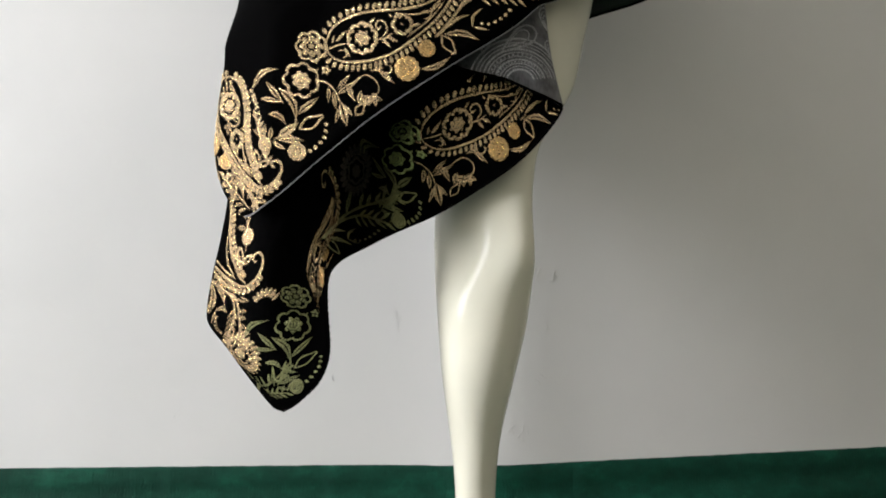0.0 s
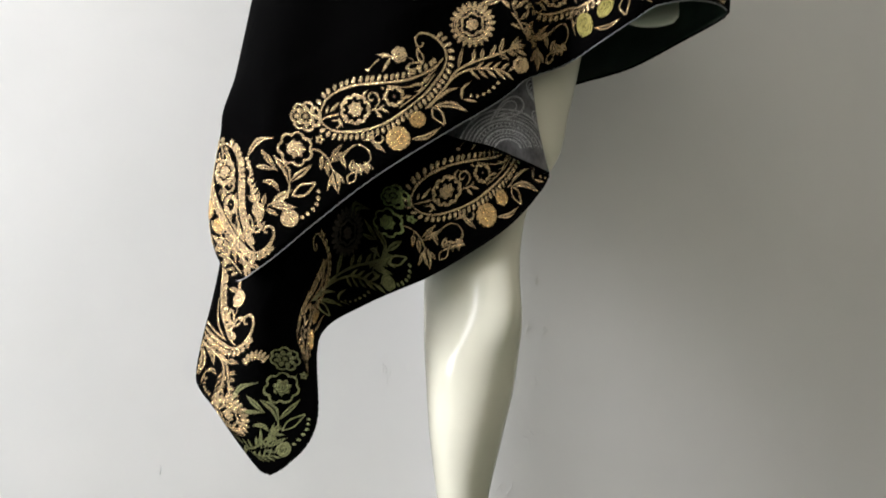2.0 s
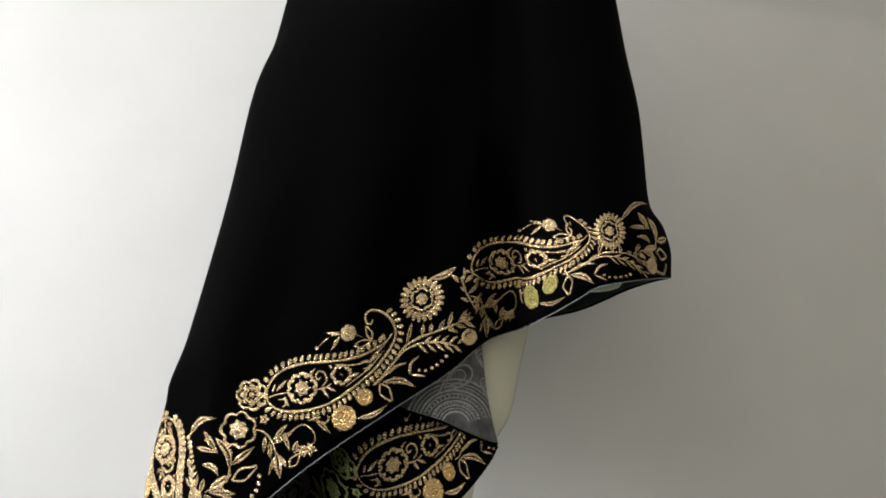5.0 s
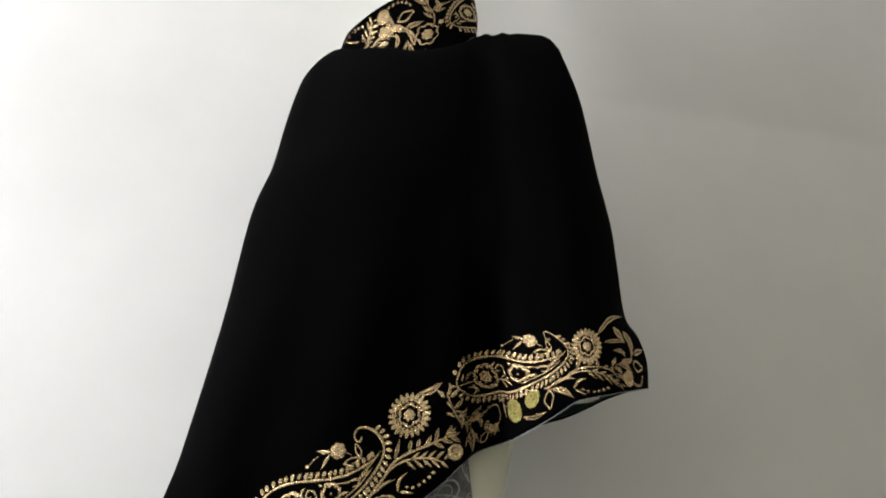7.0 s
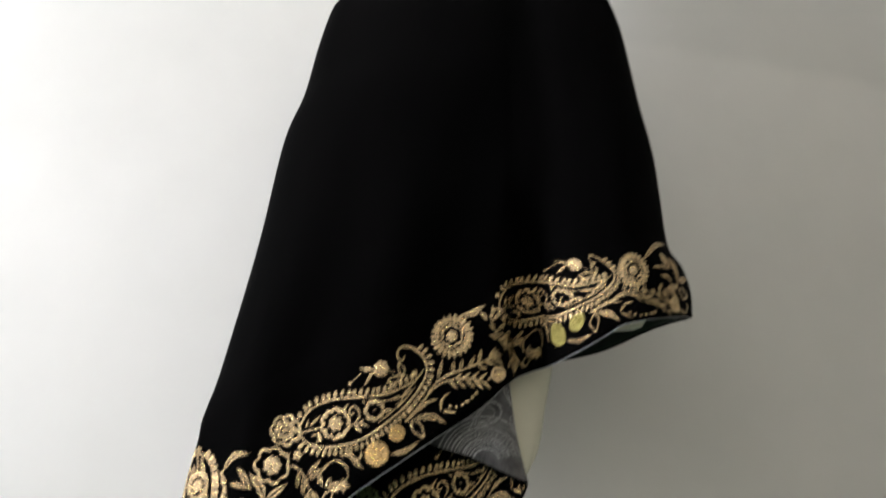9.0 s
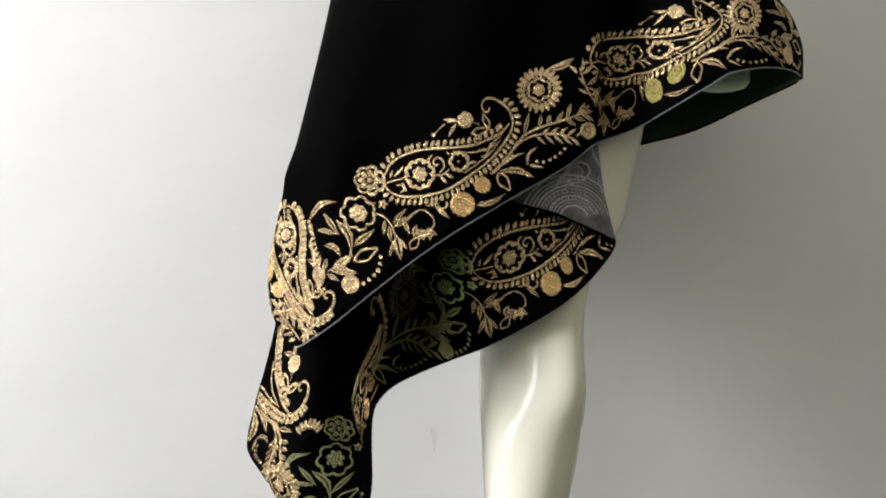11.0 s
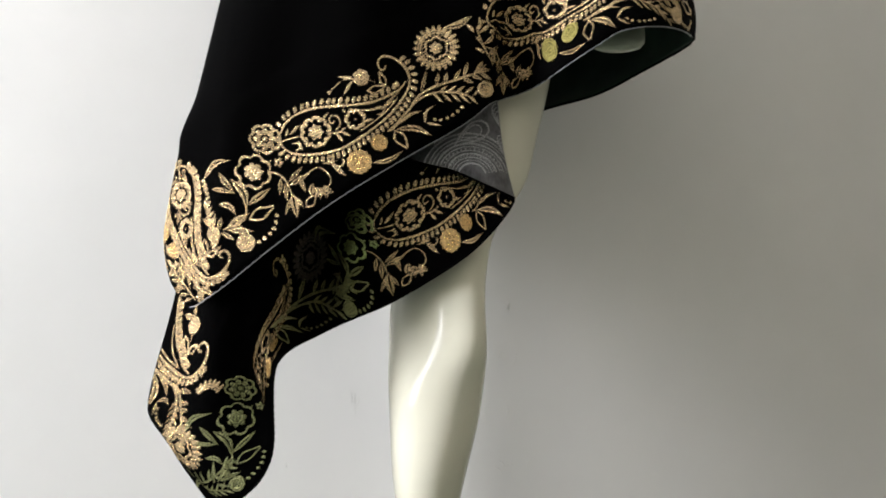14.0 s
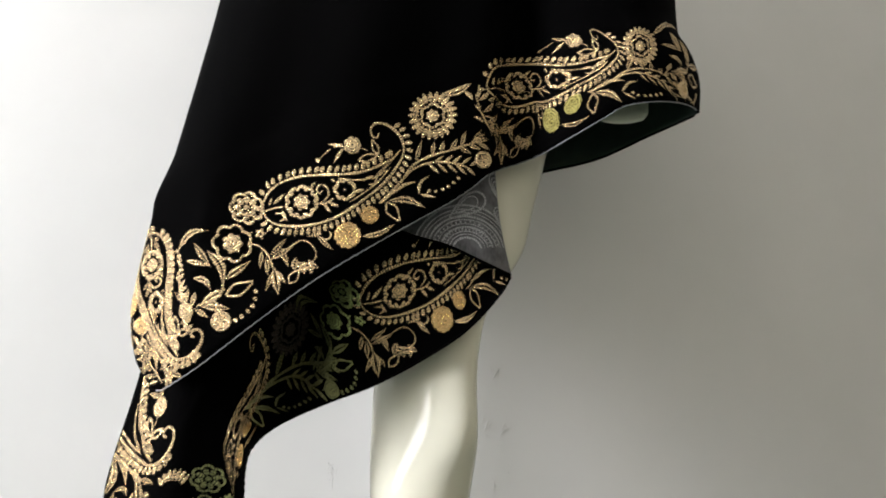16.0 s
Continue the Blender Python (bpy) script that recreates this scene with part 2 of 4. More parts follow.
def wall_surface(x, z):
    """The plaster: long swells, small ones, and the lower edge of a thicker coat high up."""
    coat = 0.0016 * float(smooth_step(0.0, 0.025, z - COAT_Z - 0.03 * noise.noise((x * 3, 0, 7)) - 0.012 * noise.noise((x * 11, 2, 7))) * smooth_step(0.35, 0.6, x))
    return wall_y(x) + 0.0012 * noise.noise((x * 2.3, z * 2.3, 4.0)) + 0.0003 * noise.noise((x * 8, z * 8, 1.0)) - coat


Y = np.array([[wall_surface(x, z) for x, z in zip(a, b)] for a, b in zip(X, Z)])
bm, vs = grid_bm(np.stack([X, Y, Z], 2)[::-1])
back = [bm.verts.new((x, ROOM_N, z)) for x, z in ((ROOM_L, ROOM_H), (ROOM_L, 0), (ROOM_R, 0), (ROOM_R, ROOM_H))]
bm.faces.new(back[::-1])
bm.faces.new([back[0]] + [vs[0][i] for i in range(nx)] + [back[3]])
bm.faces.new([back[1], back[2]] + [vs[-1][i] for i in range(nx - 1, -1, -1)])
bm.faces.new([back[0], back[1]] + [vs[j][0] for j in range(nz - 1, -1, -1)])
bm.faces.new([back[2], back[3]] + [vs[j][-1] for j in range(nz)])
wall_north = tagged(part("wall_north", bm, WALL), "white painted plaster wall with small chips", "wall", kind="structure")

# painted green band along the foot of the wall, its upper edge brushed by hand
top = spline([(ROOM_L, 0.139), (-3.0, 0.139), (-1.6, 0.138), (-0.95, 0.138), (-0.70, 0.138), (-0.44, 0.138), (-0.22, 0.138), (-0.06, 0.1375), (0.0, 0.137), (0.05, 0.1375), (0.12, 0.138), (0.44, 0.138), (0.95, 0.138), (1.8, 0.138), (ROOM_R, 0.138)], 900)
SEAMS = (-1.15, -0.635, -0.450, -0.190, 0.012, 0.223, 0.62, 1.3)


def band_proud(x, k):
    """How far the green covering stands off the wall: laps at the seams, and a lap along the floor."""
    lap = sum(0.0022 * math.exp(-max(0, x - q) / 0.10) * float(smooth_step(q - 0.004, q + 0.004, x)) for q in SEAMS)
    return (0.0005 if k == 6 else 0.006 + lap) + (0.014 if k < 3 else 0.0)


rows = []
for k, f in enumerate((0, 0.40, 0.555, 0.575, 0.8, 0.985, 1.0)):
    rows.append([(x, wall_y(x) - band_proud(x, k) - 0.0006 * noise.noise((x * 30, f * 8, 5)), (z + 0.0007 * noise.noise((x * 40, 0, 0)) + 0.0005 * noise.noise((x * 130, 3, 0))) * (f + (0.02 * noise.noise((x * 6, 1, 1)) if k in (2, 3) else 0))) for x, z in top])
bm, vs = grid_bm(np.array(rows)[::-1])
tagged(part("baseboard", bm, BAND), "dark green ribbed carpet turned up along the wall", "baseboard", kind="structure")


def chip(x, z, w, h, turn, seed):
    """A flake or drip in the wall paint: a small uneven ridge."""
    pts = []
    for i in range(7):
        t = i / 6 - 0.5
        pts.append((t * h, w * 0.5 * noise.noise((seed, t * 3, 0))))
    c, s = math.cos(turn), math.sin(turn)
    bm = bmesh.new()
    line = [(x + a * c - b * s, z + a * s + b * c) for a, b in pts]
    P = []
    for i, (px, pz) in enumerate(line):
        t = i / 6
        r = w * 0.45 * math.sin(math.pi * (0.08 + 0.84 * t)) * (0.7 + 0.6 * noise.noise((seed, t * 5, 2)))
        row = []
        for q, hgt in ((-1, -0.0005), (-0.5, 0.0002), (0, 0.0010), (0.6, 0.0001), (1, -0.0005)):
            row.append((px - q * r * s, wall_surface(px, pz) - hgt * (0.55 + 0.7 * noise.noise((seed, i * 0.9, 5))), pz + q * r * c))
        P.append(row)
    bm, _ = grid_bm(np.array(P))
    return part("paint_chip", bm, WALL, wall_north)


flakes = random.Random(4)
for x, z, spread, count, size in ((-0.080, 0.384, 0.012, 6, 0.016), (-0.077, 0.365, 0.003, 2, 0.016), (0.171, 0.533, 0.010, 5, 0.018), (0.163, 0.452, 0.010, 4, 0.014), (0.188, 0.447, 0.010, 4, 0.014),
                                  (0.172, 0.364, 0.006, 3, 0.010), (0.198, 0.380, 0.003, 2, 0.006), (0.163, 0.282, 0.013, 6, 0.012), (0.124, 0.188, 0.016, 7, 0.014), (-0.181, 0.277, 0.004, 2, 0.009),
                                  (-0.437, 0.222, 0.004, 2, 0.008), (0.138, 0.360, 0.004, 2, 0.007), (0.208, 0.282, 0.006, 2, 0.007), (-0.20, 0.212, 0.004, 2, 0.007), (0.22, 0.52, 0.004, 2, 0.006)):
    for k in range(count):
        chip(x + flakes.gauss(0, spread * 0.5), z + flakes.gauss(0, spread * 0.6), flakes.uniform(0.002, 0.0045), size * flakes.uniform(0.5, 1.2), flakes.uniform(0.5, 2.6), flakes.uniform(0, 90))

# closing walls, unseen, tan for warm bounce, and the window that lights the room
t = 0.2
bm = box_bm(ROOM_L - t, ROOM_L, ROOM_B, WIN_Y0, 0, ROOM_H)
box_bm(ROOM_L - t, ROOM_L, WIN_Y1, ROOM_N, 0, ROOM_H, bm)
box_bm(ROOM_L - t, ROOM_L, WIN_Y0, WIN_Y1, 0, WIN_Z0, bm)
box_bm(ROOM_L - t, ROOM_L, WIN_Y0, WIN_Y1, WIN_Z1, ROOM_H, bm)
tagged(part("wall_west", bm, TAN, smooth=False), "unseen closing wall with a window opening, tan for warm bounce", "wall", kind="structure")
tagged(part("wall_east", box_bm(ROOM_R, ROOM_R + t, ROOM_B, ROOM_N, 0, ROOM_H), TAN, smooth=False), "unseen closing wall, tan to give warm bounce light", "wall", kind="structure")
tagged(part("wall_south", box_bm(ROOM_L - t, ROOM_R + t, ROOM_B - t, ROOM_B, 0, ROOM_H), TAN, smooth=False), "unseen closing wall, tan to give warm bounce light", "wall", kind="structure")
window = tagged(new("window_1"), "white painted window frame without curtains", "window", kind="structure")
for y0, y1, z0, z1, nm in ((WIN_Y0, WIN_Y0 + 0.05, WIN_Z0, WIN_Z1, "window_frame"), (WIN_Y1 - 0.05, WIN_Y1, WIN_Z0, WIN_Z1, "window_frame"),
                           (WIN_Y0 + 0.05, WIN_Y1 - 0.05, WIN_Z0, WIN_Z0 + 0.05, "window_sill"), (WIN_Y0 + 0.05, WIN_Y1 - 0.05, WIN_Z1 - 0.05, WIN_Z1, "window_head")):
    part(nm, box_bm(ROOM_L - 0.08, ROOM_L - 0.02, y0, y1, z0, z1), WHITE, window, smooth=False)


# ---- mannequin: one plain figure ----
def mannequin():
    bm = bmesh.new()

    def shin(z):
        return float(np.interp(z, (0.10, 0.24, 0.34, 0.40, 0.415, 0.43, 0.45, 0.475, 0.50, 0.53, 0.56, 0.60, 0.70), (0.0, 0.04, 0.11, 0.19, 0.25, 0.40, 0.64, 0.78, 0.76, 0.68, 0.60, 0.46, 0.0)))

    # standing leg: foot, ankle, calf, knee, thigh
    loft_bm([(0.040, 0.775, 0.004, 0.030, 0.070), (0.040, 0.775, 0.020, 0.033, 0.075), (0.040, 0.785, 0.060, 0.028, 0.048), (0.039, 0.780, 0.110, 0.024, 0.030),
             (0.0395, 0.780, 0.170, 0.0245, 0.030), (0.0395, 0.779, 0.215, 0.0275, 0.034), (0.0400, 0.778, 0.255, 0.033, 0.040), (0.043, 0.770, 0.320, 0.0445, 0.050),
             (0.048, 0.772, 0.385, 0.0545, 0.056), (0.0490, 0.776, 0.445, 0.0595, 0.056), (0.0482, 0.783, 0.512, 0.0592, 0.054), (0.0538, 0.787, 0.560, 0.0573, 0.054),
             (0.0690, 0.784, 0.610, 0.0550, 0.056), (0.101, 0.780, 0.675, 0.063, 0.062), (0.116, 0.792, 0.740, 0.066, 0.066), (0.120, 0.804, 0.800, 0.078, 0.072),
             (0.125, 0.81, 0.88, 0.088, 0.08), (0.12, 0.815, 0.96, 0.09, 0.085)], 56, bm, shin)
    # trunk, neck, jaw and plain head
    loft_bm([(0.06, 0.825, 0.86, 0.09, 0.07), (0.07, 0.825, 0.95, 0.145, 0.085), (0.075, 0.825, 1.05, 0.12, 0.075), (0.075, 0.825, 1.15, 0.12, 0.075),
             (0.075, 0.825, 1.28, 0.14, 0.08), (0.075, 0.83, 1.40, 0.15, 0.07), (0.075, 0.84, 1.48, 0.13, 0.05), (0.074, 0.845, 1.54, 0.066, 0.058),
             (0.073, 0.84, 1.60, 0.062, 0.060), (0.069, 0.835, 1.70, 0.066, 0.062), (0.066, 0.832, 1.732, 0.066, 0.064), (0.058, 0.802, 1.749, 0.078, 0.094), (0.056, 0.795, 1.782, 0.090, 0.106),
             (0.066, 0.80, 1.83, 0.078, 0.10), (0.066, 0.805, 1.92, 0.083, 0.105), (0.066, 0.81, 2.0, 0.070, 0.090), (0.066, 0.81, 2.035, 0.03, 0.04)], 36, bm)
    # hanging arm and closed hand under the cape
    loft_bm([(0.268, 0.714, 0.829, 0.008, 0.003), (0.270, 0.715, 0.832, 0.024, 0.009), (0.273, 0.718, 0.839, 0.033, 0.014), (0.277, 0.724, 0.852, 0.034, 0.016), (0.279, 0.730, 0.870, 0.034, 0.016), (0.285, 0.742, 0.91, 0.034, 0.018), (0.290, 0.765, 0.96, 0.028, 0.021),
             (0.288, 0.79, 1.06, 0.026, 0.026), (0.275, 0.81, 1.20, 0.033, 0.033), (0.245, 0.82, 1.36, 0.042, 0.042), (0.20, 0.83, 1.46, 0.04, 0.04)], 20, bm)
    loft_bm([(-0.08, 0.80, 0.93, 0.022, 0.02), (-0.12, 0.80, 1.05, 0.026, 0.026), (-0.13, 0.81, 1.20, 0.033, 0.033), (-0.09, 0.82, 1.36, 0.042, 0.042), (-0.05, 0.83, 1.44, 0.04, 0.04)], 20, bm)
    bmesh.ops.recalc_face_normals(bm, faces=bm.faces)
    return tagged(part("mannequin", bm, LACQUER), "glossy cream white mannequin wearing a black cape", "mannequin")


mannequin()

# ---- cape ----
cape = tagged(new("cape"), "black velvet cape with gold paisley embroidery on mannequin", "cape")


# front panel: shoulder line, slanting hem, two sides
F_TOP = [(-0.156, 0.800, 1.466), (-0.134, 0.800, 1.496), (-0.104, 0.800, 1.516), (-0.02, 0.770, 1.500), (0.054, 0.756, 1.482), (0.12, 0.770, 1.512), (0.162, 0.800, 1.562), (0.200, 0.79, 1.560), (0.245, 0.790, 1.563), (0.292, 0.785, 1.553), (0.316, 0.785, 1.523)]
F_HEM = [(-0.229, 0.688, 0.514), (-0.213, 0.665, 0.501), (-0.191, 0.655, 0.511), (-0.163, 0.65, 0.532), (-0.130, 0.651, 0.562), (-0.070, 0.657, 0.613), (0.018, 0.667, 0.675), (0.078, 0.674, 0.716), (0.118, 0.680, 0.752),
         (0.139, 0.680, 0.767), (0.179, 0.668, 0.778), (0.219, 0.652, 0.797), (0.254, 0.646, 0.818), (0.278, 0.646, 0.823), (0.306, 0.655, 0.830), (0.341, 0.680, 0.840), (0.376, 0.724, 0.853)]
F_LEFT = [(-0.156, 0.800, 1.466), (-0.171, 0.790, 1.416), (-0.184, 0.781, 1.326), (-0.196, 0.774, 1.214), (-0.214, 0.762, 1.122), (-0.2245, 0.750, 0.97), (-0.2325, 0.735, 0.869), (-0.245, 0.722, 0.76), (-0.254, 0.716, 0.700),
          (-0.2535, 0.712, 0.682), (-0.260, 0.708, 0.626), (-0.262, 0.705, 0.580), (-0.251, 0.700, 0.539), (-0.229, 0.688, 0.514)]
F_RIGHT = [(0.316, 0.785, 1.523), (0.330, 0.780, 1.452), (0.343, 0.775, 1.369), (0.353, 0.768, 1.221), (0.362, 0.758, 1.119), (0.361, 0.748, 1.045), (0.361, 0.740, 0.962), (0.3745, 0.732, 0.927), (0.3805, 0.728, 0.892), (0.376, 0.724, 0.853)]
NU, NV = 130, 120
FP = coons(F_TOP, F_HEM, F_LEFT, F_RIGHT, NU, NV)
u, v = np.meshgrid(np.linspace(0, 1, NU), np.linspace(0, 1, NV))
belly = np.sqrt(np.maximum(0, 1 - np.abs(2 * u - 1) ** 2.6))
FP[:, :, 1] -= belly * 0.075 * np.sin(np.pi * np.clip(v, 0, 1)) ** 0.7 * (1 - 0.25 * v)
# soft hanging folds, and the deep fold where the two lengths of border meet
FP[:, :, 1] += 0.006 * np.sin(26 * u + 2.2 * v) * smooth_step(0.25, 0.95, v) * belly * (1 - 0.8 * smooth_step(0.8, 1.0, v))
fold = np.exp(-((FP[:, :, 0] - 0.150) / 0.032) ** 2) * smooth_step(0.110, 0.125, FP[:, :, 0])
FP[:, :, 1] += 0.036 * fold * smooth_step(0.62, 0.92, v)
FP[:, :, 1] += 0.07 * np.clip(FP[:, :, 0] - 0.02, 0, 0.09) * smooth_step(0.15, 0.115, FP[:, :, 0]) * smooth_step(0.6, 0.9, v)
# gathers beside the collar
FP[:, :, 2] += 0.003 * np.sin(FP[:, :, 0] * 190) * np.exp(-(v / 0.05) ** 2) * smooth_step(0.160, 0.172, FP[:, :, 0]) * smooth_step(0.26, 0.20, FP[:, :, 0])
# the mitred side strip turns evenly towards the window
turned = smooth_step(0.76, 0.68, FP[:, :, 2]) * smooth_step(0.0, 0.03, u) * smooth_step(-0.178, -0.195, FP[:, :, 0])
FP[:, :, 1] += turned * (0.651 + 0.44 * np.maximum(0, -0.188 - FP[:, :, 0]) - FP[:, :, 1])
front = cloth("front_panel", FP, cape, VELVET, SHADED_LINING, "black velvet front with slanting hem")

# back panel, from side to side behind the figure
B_HEM = [(-0.229, 0.688, 0.514), (-0.235, 0.76, 0.56), (-0.16, 0.88, 0.68), (0.0, 0.92, 0.76), (0.12, 0.905, 0.795), (0.213, 0.88, 0.820), (0.287, 0.855, 0.835), (0.350, 0.820, 0.860), (0.378, 0.765, 0.862), (0.376, 0.724, 0.853)]
BP = coons(F_TOP, B_HEM, F_LEFT, F_RIGHT, 90, 80)
u, v = np.meshgrid(np.linspace(0, 1, 90), np.linspace(0, 1, 80))
BP[:, :, 1] += np.sqrt(np.maximum(0, 1 - np.abs(2 * u - 1) ** 2.6)) * 0.12 * np.sin(np.pi * np.clip(v, 0, 1)) ** 0.7
back_top = np.sqrt(np.maximum(0, 1 - np.abs(2 * u - 1) ** 2.6)) * (1 - v) ** 6
BP[:, :, 1] += 0.13 * back_top
BP[:, :, 2] += 0.04 * back_top
cloth("back_panel", BP[:, ::-1], cape, VELVET, SHADED_LINING, "black velvet back, lining coloured as in green shade")

# under layer: the pointed end that hangs below the front
U_TOP = [(-0.252, 0.745, 0.640), (-0.20, 0.735, 0.66), (-0.12, 0.725, 0.69), (-0.03, 0.715, 0.725), (0.06, 0.712, 0.755), (0.120, 0.716, 0.775)]
U_HEM = [(-0.184, 0.722, 0.284), (-0.174, 0.720, 0.2885), (-0.144, 0.714, 0.315), (-0.133, 0.712, 0.337), (-0.1295, 0.712, 0.356), (-0.1325, 0.713, 0.400), (-0.133, 0.712, 0.426), (-0.126, 0.710, 0.449), (-0.104, 0.728, 0.470), (-0.052, 0.735, 0.494),
         (-0.010, 0.727, 0.511), (0.033, 0.714, 0.534), (0.079, 0.705, 0.564), (0.107, 0.705, 0.590), (0.131, 0.707, 0.620), (0.141, 0.714, 0.638)]
U_LEFT = [(-0.252, 0.745, 0.640), (-0.258, 0.740, 0.540), (-0.263, 0.732, 0.486), (-0.271, 0.728, 0.439), (-0.2755, 0.726, 0.400), (-0.271, 0.724, 0.381), (-0.249, 0.723, 0.355), (-0.222, 0.722, 0.320), (-0.196, 0.722, 0.289), (-0.184, 0.722, 0.284)]
U_RIGHT = [(0.120, 0.716, 0.775), (0.126, 0.716, 0.710), (0.133, 0.716, 0.670), (0.141, 0.714, 0.638)]
UP = coons(U_TOP, U_HEM, U_LEFT, U_RIGHT, 130, 80)
ux, uz = UP[:, :, 0], UP[:, :, 2]
UP[:, :, 1] += 0.075 * np.exp(-((ux + 0.113 - 0.20 * (uz - 0.46)) / 0.029) ** 2) * smooth_step(0.44, 0.53, uz)
UP[:, :, 1] -= 0.018 * np.exp(-((ux + 0.20) / 0.035) ** 2) * smooth_step(0.30, 0.42, uz)
UP[:, :, 1] -= 0.012 * np.exp(-((ux - 0.02) / 0.06) ** 2) * smooth_step(0.48, 0.60, uz)
under = cloth("under_panel", UP, cape, VELVET, LINING, "black velvet pointed under layer")

# the turned-over edge of the under layer, grey lining outward
L_TOP = [(0.010, 0.700, 0.690), (0.05, 0.694, 0.725), (0.09, 0.700, 0.755), (0.119, 0.710, 0.775)]
L_LOW = [(0.010, 0.700, 0.682), (0.030, 0.694, 0.673), (0.066, 0.688, 0.663), (0.098, 0.690, 0.650), (0.125, 0.697, 0.640), (0.141, 0.712, 0.637)]
LP = coons(L_TOP, L_LOW, [(0.010, 0.700, 0.690), (0.010, 0.700, 0.686), (0.010, 0.700, 0.682)], [(0.119, 0.710, 0.775), (0.125, 0.709, 0.710), (0.132, 0.708, 0.670), (0.141, 0.712, 0.637)], 50, 40)
flap = cloth("turned_edge", LP, cape, LINING, VELVET, "turned-over edge showing grey paisley lining")

# stand collar, higher at one side of the neck
C_TOP = [(-0.104, 0.805, 1.512), (-0.088, 0.768, 1.522), (-0.045, 0.742, 1.548), (-0.004, 0.738, 1.581), (0.039, 0.742, 1.611), (0.084, 0.752, 1.647), (0.122, 0.772, 1.670), (0.150, 0.803, 1.690), (0.160, 0.835, 1.690)]
C_LOW = [(-0.104, 0.805, 1.488), (-0.065, 0.775, 1.478), (0.001, 0.752, 1.458), (0.054, 0.743, 1.440), (0.100, 0.752, 1.47), (0.135, 0.775, 1.525), (0.156, 0.803, 1.565), (0.163, 0.835, 1.60)]
CP = coons(C_TOP, C_LOW, [C_TOP[0], (-0.105, 0.805, 1.500), C_LOW[0]], [C_TOP[-1], (0.165, 0.835, 1.645), C_LOW[-1]], 60, 16)
collar = cloth("collar", CP, cape, VELVET, LINING, "standing velvet collar with gold embroidery", 0.004)
CB_TOP = [(0.160, 0.835, 1.690), (0.150, 0.89, 1.69), (0.09, 0.925, 1.67), (0.0, 0.915, 1.61), (-0.08, 0.87, 1.54), (-0.104, 0.805, 1.512)]
CB_LOW = [(0.163, 0.835, 1.60), (0.155, 0.89, 1.57), (0.09, 0.925, 1.55), (0.0, 0.915, 1.52), (-0.08, 0.87, 1.50), (-0.104, 0.805, 1.488)]
cloth("collar_back", coons(CB_TOP, CB_LOW, [CB_TOP[0], (0.165, 0.835, 1.645), CB_LOW[0]], [CB_TOP[-1], (-0.105, 0.805, 1.500), CB_LOW[-1]], 40, 10), cape, VELVET, LINING, "", 0.004)


def edging(P, material, radius=0.00065, lift=0.0003):
    path = spline(P, 420)
    path += 0.00035 * np.stack([np.sin(np.arange(420) * k) for k in (1.1, 1.7, 2.3)], 1)
    path[:, 1] -= lift
    part("edging", tube_bm(path, radius, 6), material, cape, "thin grey stitched edging")


edging(FP[-1][2::4], PIPING, 0.00055)
edging(UP[-1][::4], VELVET, 0.0016)
edging(LP[-1][::3], VELVET, 0.0014)
edging(CP[0][::3], VELVET, 0.0022)
edging(BP[-1][::3], VELVET, 0.0016)


# ---- embroidery ----
from mathutils.bvhtree import BVHTree


def tree_of(P):
    bm, _ = grid_bm(P)
    bmesh.ops.recalc_face_normals(bm, faces=bm.faces)
    tr = BVHTree.FromBMesh(bm)
    bm.free()
    return tr


class Cloth_map:
    """Lays a flat drawing onto a sheet of cloth, bent so that the given drawn points fall on the given places (x, z)."""

    def __init__(self, tree, src, dst):
        self.tree, self.src = tree, np.array(src, float) / 300
        n = len(self.src)
        K = self.kernel(self.src[:, None] - self.src[None]) + 0.02 * np.eye(n)
        Q = np.hstack([np.ones((n, 1)), self.src])
        A = np.block([[K, Q], [Q.T, np.zeros((3, 3))]])
        self.w = np.linalg.lstsq(A, np.vstack([np.array(dst, float), np.zeros((3, 2))]), rcond=None)[0]

    @staticmethod
    def kernel(d):
        q = (d ** 2).sum(-1)
        return 0.5 * q * np.log(q + 1e-9)

    def xz(self, p):
        q = np.array(p) / 300
        k = self.kernel(self.src - q)
        return k @ self.w[:-3] + self.w[-3] + q @ self.w[-2:]

    def lay(self, p, h):
        x, z = self.xz(p)
        hit, nor, _, _ = self.tree.ray_cast(Vector((x, 0.2, z)), Vector((0, 1, 0)))
        if hit is None:
            return None
        if nor.y > 0:
            nor = -nor
        return hit + nor * h


def bead(x, y, a, length, width):
    """A single satin-stitch drop at (x, y), pointing along the angle a."""
    c, s = math.cos(a) * length / 2, math.sin(a) * length / 2
    return [(x - c, y - s), (x, y), (x + c, y + s)], width, "drop"


def leaf(x0, y0, x1, y1, w, bend=0.0):
    mx, my = (x0 + x1) / 2 - bend * (y1 - y0), (y0 + y1) / 2 + bend * (x1 - x0)
    return [(x0, y0), (mx, my), (x1, y1)], w, "leaf"


